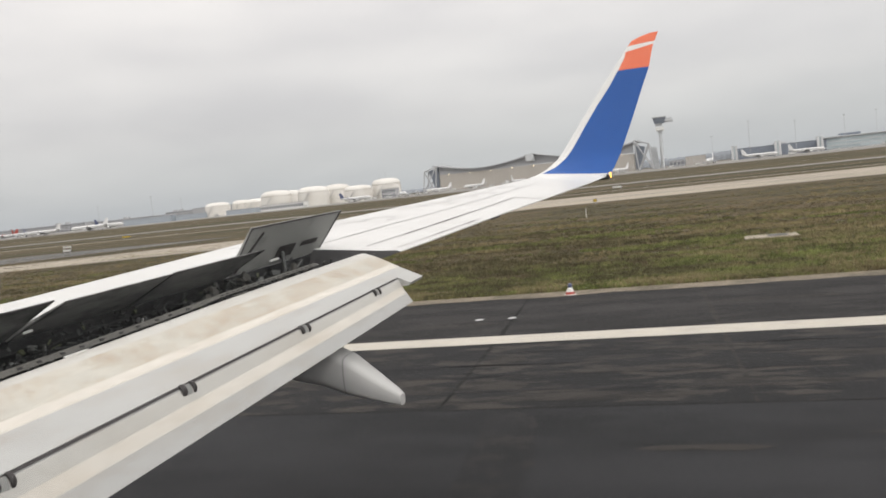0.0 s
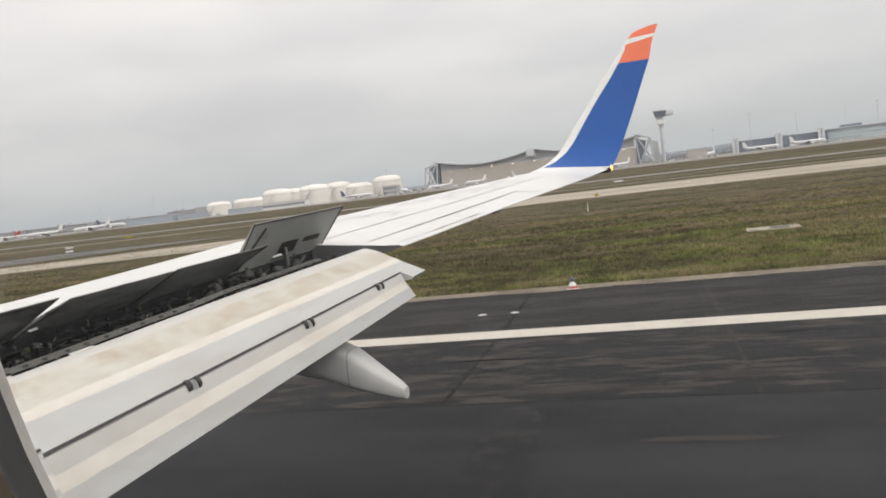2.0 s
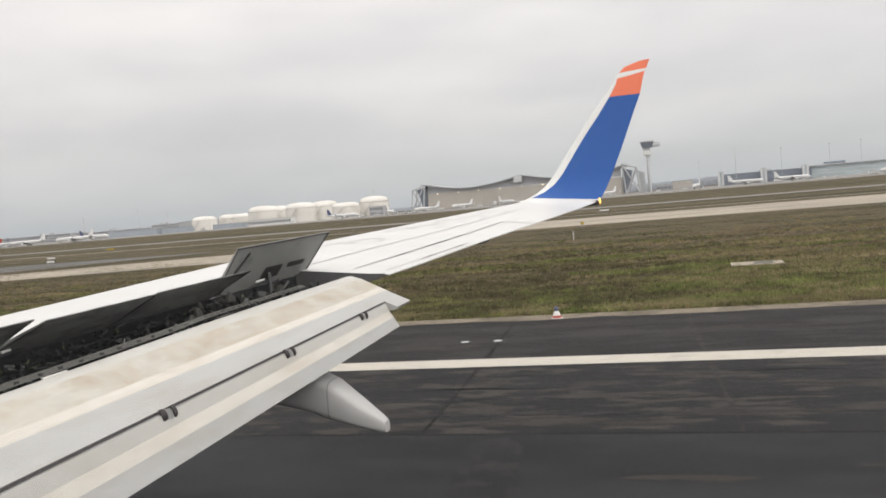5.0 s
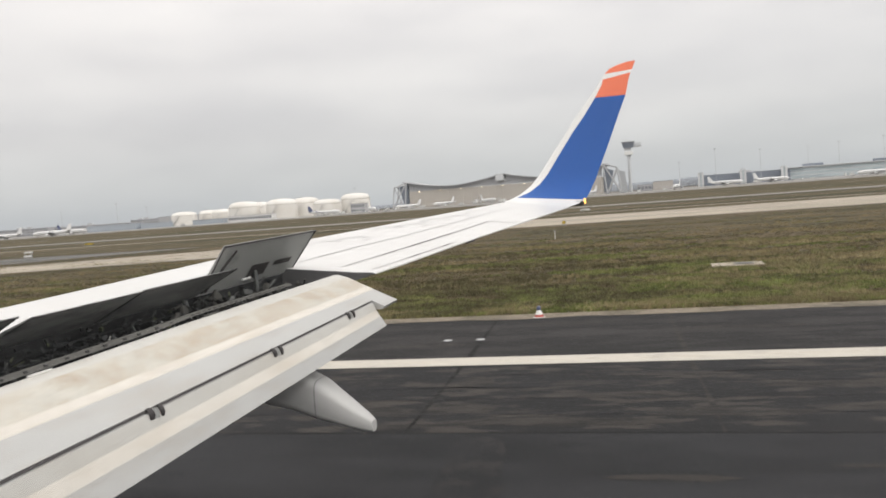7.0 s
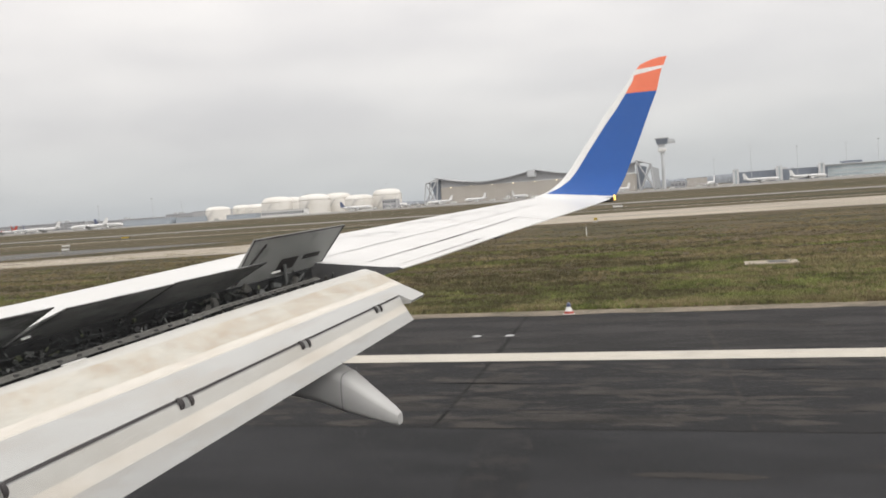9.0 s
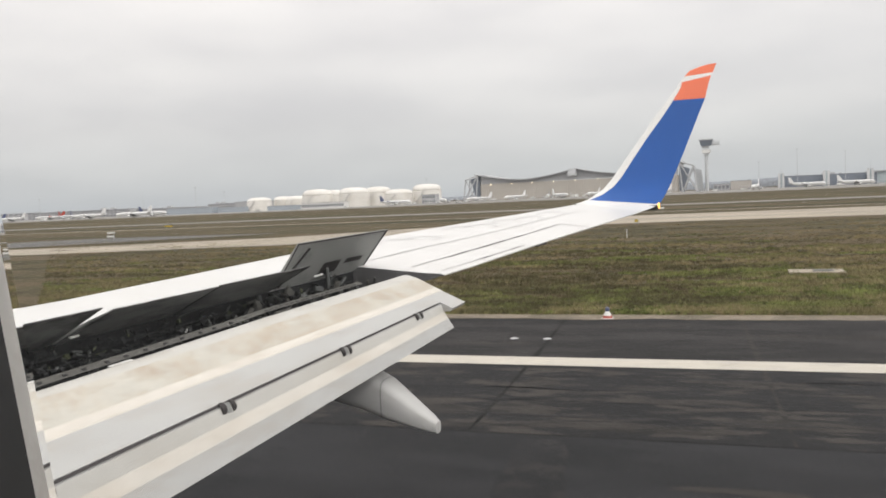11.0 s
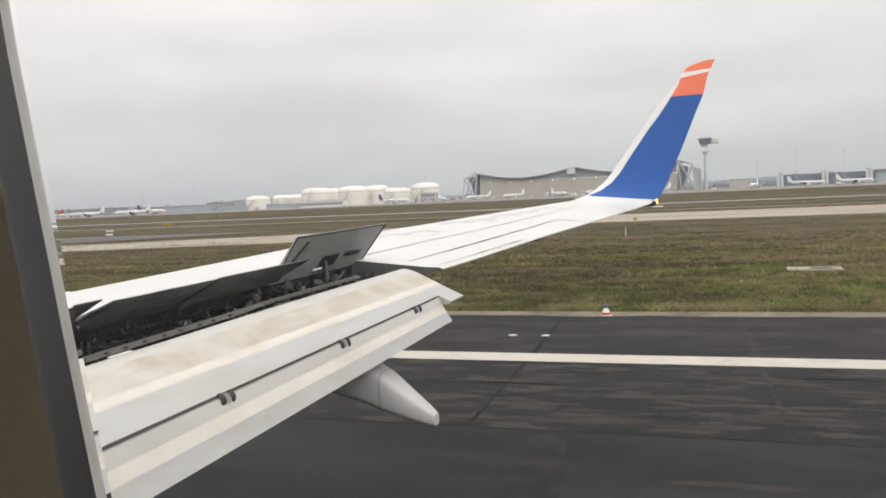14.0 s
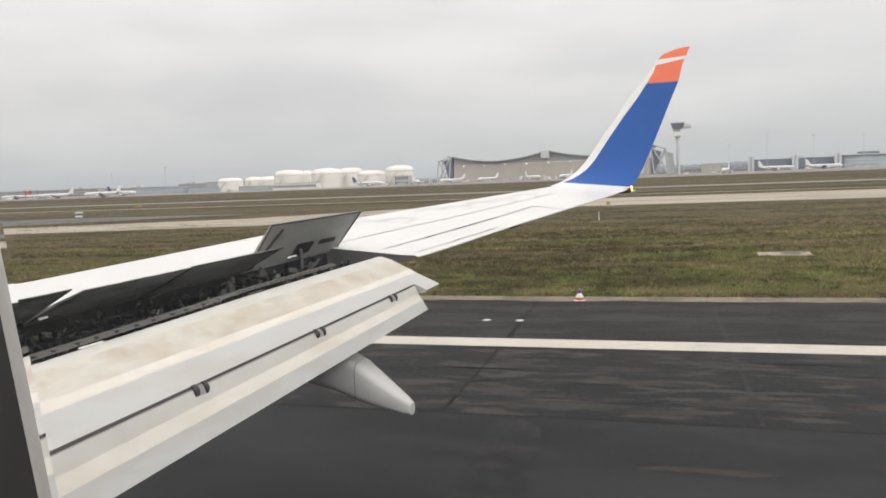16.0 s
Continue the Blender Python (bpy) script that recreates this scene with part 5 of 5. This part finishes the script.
# ---- parked jets ----
def jet(tail, label, s=1.0):
    root = empty("parked_jet", (0, 0, 0), label, "aircraft", "jets parked on the apron")
    rings = []
    for x, r, dz in ((-19, 0.15, -0.5), (-18.3, 0.9, -0.35), (-17, 1.5, -0.1), (-15, 1.88, 0), (-8, 1.95, 0), (2, 1.95, 0), (8, 1.9, 0), (13, 1.35, 0.45), (17, 0.7, 0.95), (19, 0.25, 1.2)):
        rings.append([(x * s, r * s * math.cos(2 * math.pi * k / 16), (3.7 + dz) * s + r * s * math.sin(2 * math.pi * k / 16)) for k in range(16)])
    part("body", loft(rings), M_JET, root, smooth=True)
    for sd in (-1, 1):
        def slab(pts, t, nm, m, lab=""):
            bm = bmesh.new()
            lo, hi = [bm.verts.new((x * s, sd * y * s, (z - t) * s)) for x, y, z in pts], [bm.verts.new((x * s, sd * y * s, (z + t) * s)) for x, y, z in pts]
            bm.faces.new(lo[::-1])
            bm.faces.new(hi)
            for i in range(len(pts)):
                bm.faces.new((lo[i], lo[(i + 1) % len(pts)], hi[(i + 1) % len(pts)], hi[i]))
            part(nm, bm, m, root, lab)
        slab([(-4, 1.5, 2.7), (2.5, 16.5, 4.3), (4.0, 16.5, 4.3), (3.2, 6, 3.2), (3.6, 1.5, 2.7)], 0.16, "wing", M_JETGREY)
        slab([(13.5, 0.5, 4.9), (17.3, 6.2, 5.4), (18.6, 6.2, 5.4), (17.6, 0.5, 4.9)], 0.10, "tailplane", M_JETGREY)
        slab([(2.4, 16.5, 4.3), (4.2, 16.8, 6.4), (4.9, 16.8, 6.4), (4.0, 16.5, 4.2)], 0.05, "winglet", tail)
        bm = loft([[(x * s, (sd * 5.6 + r * math.cos(2 * math.pi * k / 14)) * s, (1.75 + r * math.sin(2 * math.pi * k / 14)) * s) for k in range(14)] for x, r in ((-4.6, 0.85), (-4.2, 1.05), (-2.2, 1.0), (-0.6, 0.6))])
        nacelle = part("engine", bm, M_JET, root, "white engine nacelle", smooth=True)
        part("intake", tube((-4.66 * s, sd * 5.6 * s, 1.75 * s), (-4.4 * s, sd * 5.6 * s, 1.75 * s), 0.74 * s, seg=14), M_DWIN, nacelle, "dark engine intake")
        bm = tube((0.8 * s, sd * 2.5 * s, 0.55 * s), (0.8 * s, sd * 3.3 * s, 0.55 * s), 0.55 * s, seg=12)
        add_tube(bm, (0.8 * s, sd * 2.9 * s, 0.5 * s), (0.6 * s, sd * 2.7 * s, 2.8 * s), 0.16 * s, seg=6)
        part("main_gear", bm, M_TYRE, root)
    bm = bmesh.new()
    pts = [(11.5, 5.4), (13.3, 6.2), (16.8, 11.4), (19.2, 11.4), (18.0, 5.2)]
    a, b = [bm.verts.new((x * s, -0.15 * s, z * s)) for x, z in pts], [bm.verts.new((x * s, 0.15 * s, z * s)) for x, z in pts]
    bm.faces.new(a)
    bm.faces.new(b[::-1])
    for i in range(5):
        bm.faces.new((a[i], a[(i + 1) % 5], b[(i + 1) % 5], b[i]))
    part("tail_fin", bm, tail, root, "painted tail fin")
    bm = tube((-14.5 * s, -0.3 * s, 0.4 * s), (-14.5 * s, 0.3 * s, 0.4 * s), 0.4 * s, seg=12)
    add_tube(bm, (-14.5 * s, 0, 0.4 * s), (-14.5 * s, 0, 2.2 * s), 0.12 * s, seg=6)
    part("nose_gear", bm, M_TYRE, root)
    bm = bmesh.new()
    for sd in (-1, 1):
        add_box(bm, (-2 * s, sd * 1.90 * s, 4.1 * s), (25 * s, 0.14 * s, 0.34 * s))
    part("window_band", bm, M_DWIN, root, "row of dark cabin windows")
    part("cockpit_glass", box((-17.3 * s, 0, 4.25 * s), (0.9 * s, 2.2 * s, 0.5 * s), bevel=0.1), M_DWIN, root)
    return root


J_WHITE = jet(M_JET, "white parked jet airliner with a white tail")
J_NAVY = jet(M_NAVY, "white parked jet airliner with a navy tail fin")
J_RED = jet(M_RED, "white parked jet airliner with a dull red tail fin")
J_WHITE.matrix_basis = pose(-620, 720, 0, rz=20)
J_NAVY.matrix_basis = pose(-660, 800, 0, rz=180)
J_RED.matrix_basis = pose(-905, 900, 0, rz=28)
for src, x, y, a in ((J_WHITE, -690, 735, 10), (J_NAVY, -770, 800, 150), (J_RED, -860, 880, 160), (J_WHITE, -930, 860, 15), (J_NAVY, -985, 880, 20), (J_NAVY, -1040, 900, 25), (J_WHITE, -1120, 930, 20), (J_RED, -1210, 960, 24),
                     (J_NAVY, -404, 900, 185), (J_WHITE, -333, 860, 120), (J_WHITE, -300, 1040, 60), (J_NAVY, -262, 1060, 100), (J_WHITE, -205, 1060, 75), (J_NAVY, -150, 1080, 110), (J_WHITE, -350, 1050, 45), (J_WHITE, -235, 1000, 130), (J_WHITE, -120, 1040, 60),
                     (J_WHITE, -18, 900, 80), (J_WHITE, 35, 1000, 170), (J_WHITE, 83, 1000, 185), (J_NAVY, 180, 960, 8), (J_WHITE, 245, 980, 190)):
    copy_thing(src, pose(x, y, 0, rz=a))


def van(x, y, a, tall):
    root = empty("apron_van", (x, y, 0), "small pale service van parked on the apron", "van", "service vehicles on the apron")
    root.rotation_euler = (0, 0, radians(a))
    part("body", loft([[(px, sy, pz) for px, pz in ((-2.6, 0.5), (2.6, 0.5), (2.6, 1.2), (1.9, tall), (-2.6, tall))] for sy in (-1, 1)]), M_VANW, root)
    part("windscreen", box((1.55, 0, tall * 0.72), (1.1, 2.04, tall * 0.26), bevel=0.05), M_DWIN, root)
    for px in (-1.6, 1.6):
        for sy in (-1, 1):
            wheel = part("wheel", tube((px, sy * 0.8, 0.38), (px, sy * 1.04, 0.38), 0.38, seg=12), M_TYRE, root)
            part("rim", tube((px, sy * 1.0, 0.38), (px, sy * 1.06, 0.38), 0.2, seg=10), M_STEEL, wheel)


rv = random.Random(5)
for x, y in ((-720, 700), (-585, 900), (-470, 905), (-380, 830), (-365, 845), (-350, 1000), (-320, 900), (-240, 980), (-180, 990), (-110, 1000), (-60, 1010), (-30, 1010), (60, 940), (120, 960), (140, 950), (155, 955), (200, 930), (215, 932), (-830, 850), (-960, 820)):
    van(x, y, rv.choice((0, 180, 20, 90)), rv.choice((2.0, 2.3, 2.9)))


for k in range(34):
    van(rv.uniform(-430, -110), rv.uniform(900, 1090), rv.choice((0, 180, 20, 90, 60)), rv.choice((2.0, 2.6, 3.2, 3.8)))
for k in range(16):
    van(rv.uniform(-30, 330), rv.uniform(950, 1200), rv.choice((0, 180, 20, 90, 60)), rv.choice((2.0, 2.6, 3.2, 3.8)))


def stair_truck(x, y, a):
    root = empty("stair_truck", (x, y, 0), "white passenger stair truck on the apron", "truck", "service vehicles on the apron")
    root.rotation_euler = (0, 0, radians(a))
    part("chassis", box((0, 0, 0.75), (7.0, 2.2, 0.5), bevel=0.08), M_STEEL, root)
    part("cab", box((2.9, 0, 1.7), (1.5, 2.1, 1.5), bevel=0.15), M_VANW, root)
    part("windscreen", box((3.45, 0, 1.95), (0.5, 1.9, 0.7), bevel=0.05), M_DWIN, root)
    st = bmesh.new()
    for k in range(14):
        add_box(st, (-3.4 + 0.42 * k, 0, 1.1 + 0.22 * k), (0.46, 1.7, 0.12))
    add_box(st, (3.2, 0, 4.15), (2.0, 1.9, 0.15))
    flight = part("stairs", st, M_VANW, root, "white flight of steps")
    for sy in (-0.9, 0.9):
        bm = bmesh.new()
        add_tube(bm, (-3.5, sy, 2.0), (2.3, sy, 5.1), 0.07, seg=6)
        add_tube(bm, (2.3, sy, 5.1), (4.1, sy, 5.2), 0.07, seg=6)
        for k in range(5):
            add_tube(bm, (-3.3 + 1.4 * k, sy, 1.1 + 0.73 * k), (-3.3 + 1.4 * k, sy, 2.1 + 0.75 * k), 0.05, seg=6)
        part("handrail", bm, M_STEEL, flight)
    for px in (-2.2, 2.4):
        for sy in (-0.9, 0.9):
            part("wheel", tube((px, sy - 0.12, 0.45), (px, sy + 0.12, 0.45), 0.45, seg=12), M_TYRE, root)


for x, y, a in ((-600, 710, 30), (-672, 785, 200), (-345, 850, 40), (-318, 868, 150), (-288, 1030, 20), (-228, 1045, 170), (-190, 1050, 30), (-120, 1070, 200), (52, 990, 10), (100, 985, 170), (-930, 840, 0)):
    stair_truck(x, y, a)


# ---- woods on the horizon ----
def woods(x0, x1, y, h, seed):
    """A long wooded ridge with an uneven top of merged crowns."""
    verts, faces = [], []
    n = int((x1 - x0) / 5)
    for k in range(n + 1):
        x = x0 + (x1 - x0) * k / n
        top = h * (0.72 + 0.30 * noise.noise((x * 0.004, seed, 0)) + 0.14 * noise.noise((x * 0.03, seed, 5)) + 0.09 * noise.noise((x * 0.13, seed, 9)))
        bulge = 8 * noise.noise((x * 0.08, seed, 3))
        verts += [(x, y - 30 + bulge, 0), (x, y - 26 + bulge, top * 0.55), (x, y - 12 + bulge, top * 0.9), (x, y, top), (x, y + 40, top * 0.8), (x, y + 60, 0)]
        if k:
            i = 6 * k
            for q in range(5):
                faces.append((i - 6 + q, i + q, i + q + 1, i - 5 + q))
    return tagged(new("woods", mesh_of("woods", verts, faces, [M_WOOD], smooth=True)), "belt of distant woods behind the airport, haze painted in as blue-grey", "woods", kind="stuff")


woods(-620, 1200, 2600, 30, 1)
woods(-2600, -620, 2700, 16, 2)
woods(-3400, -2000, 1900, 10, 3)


# ---- airfield furniture on the grass ----
def taxi_sign(x, y, w, face, label):
    root = empty("taxiway_sign", (x, y, 0.014), label, "sign")
    part("board", box((0, 0, 0.45), (w, 0.16, 0.30), bevel=0.02), face, root)
    part("border", box((0, 0.02, 0.45), (w + 0.06, 0.14, 0.34), bevel=0.02), M_SIGNK, root, "black border")
    for dx in (-0.35, 0.35):
        part("leg", tube((dx * w, 0, 0), (dx * w, 0, 0.32), 0.04, seg=8), M_STEEL, root)


taxi_sign(-13.1, 111.1, 0.40, M_SIGNY, "small yellow taxiway sign on the grass")
taxi_sign(-122.1, 142.4, 2.0, M_WHITE, "pale blank back of a taxiway sign")
taxi_sign(-102, 119, 1.6, M_WHITE, "pale blank back of a taxiway sign")
taxi_sign(-17, 184, 2.0, M_WHITE, "pale blank back of a taxiway sign")
taxi_sign(-141.9, 186.7, 2.4, M_SIGNY, "yellow taxiway sign far across the grass")


def inset_lamp(x, y):
    root = empty("runway_lamp", (x, y, 0.006), "flat round metal runway lamp set in the asphalt", "lamp", "runway edge lamps")
    part("body", lathe([(0.13, 0), (0.13, 0.008), (0.08, 0.018)], 16), M_STEEL, root)
    part("lens", box((0, 0, 0.018), (0.10, 0.05, 0.012), bevel=0.004), M_WHITE, root, "clear lens")


for x in (-66, -6.6, -5.6, 54, 55):
    inset_lamp(x, 25.7)


def pit_cover(x, y):
    root = empty("pit_cover", (x, y, 0.014), "pale concrete drain pit cover in the grass", "cover")
    part("slab", box((0, 0, 0.05), (2.4, 1.6, 0.10), bevel=0.02), M_CONC, root)
    part("lid", box((0.3, 0, 0.106), (0.9, 0.9, 0.02), bevel=0.005), M_TAXI, root, "grey steel lid")


def marker_post(x, y):
    root = empty("marker_post", (x, y, 0.014), "slim white marker post standing in the grass", "post")
    part("pole", tube((0, 0, 0), (0, 0, 0.75), 0.035, 0.025, 8), M_WHITE, root)
    part("foot", box((0, 0, 0.03), (0.4, 0.3, 0.06), bevel=0.01), M_SOIL, root, "small concrete foot")
    part("cap", box((0, 0, 0.79), (0.10, 0.10, 0.08), bevel=0.02), M_STEEL, root)


marker_post(-10.1, 78.6)
pit_cover(3, 44.8)


def edge_light(x, y):
    root = empty("edge_light", (x, y, 0.008), "raised runway edge light on a red and white cone", "lamp")
    part("plate", lathe([(0.20, 0), (0.20, 0.015), (0.17, 0.02)], 16), M_WHITE, root)
    part("cone", lathe([(0.17, 0.02), (0.13, 0.10)], 16), M_RED, root, "red foot of the cone")
    part("sleeve", lathe([(0.13, 0.10), (0.09, 0.20), (0.06, 0.24)], 16), M_WHITE, root, "white upper sleeve")
    part("lens", lathe([(0.065, 0.24), (0.075, 0.31), (0.06, 0.37), (0.02, 0.39)], 16), M_NAVY, root, "dark blue lens")


edge_light(-4.47, 29.85)

# everything beyond the far taxiway stands a little further along the airfield
for ob in list(scene.objects):
    if ob.parent is None and ob.location.y > 600:
        ob.location.x += 28
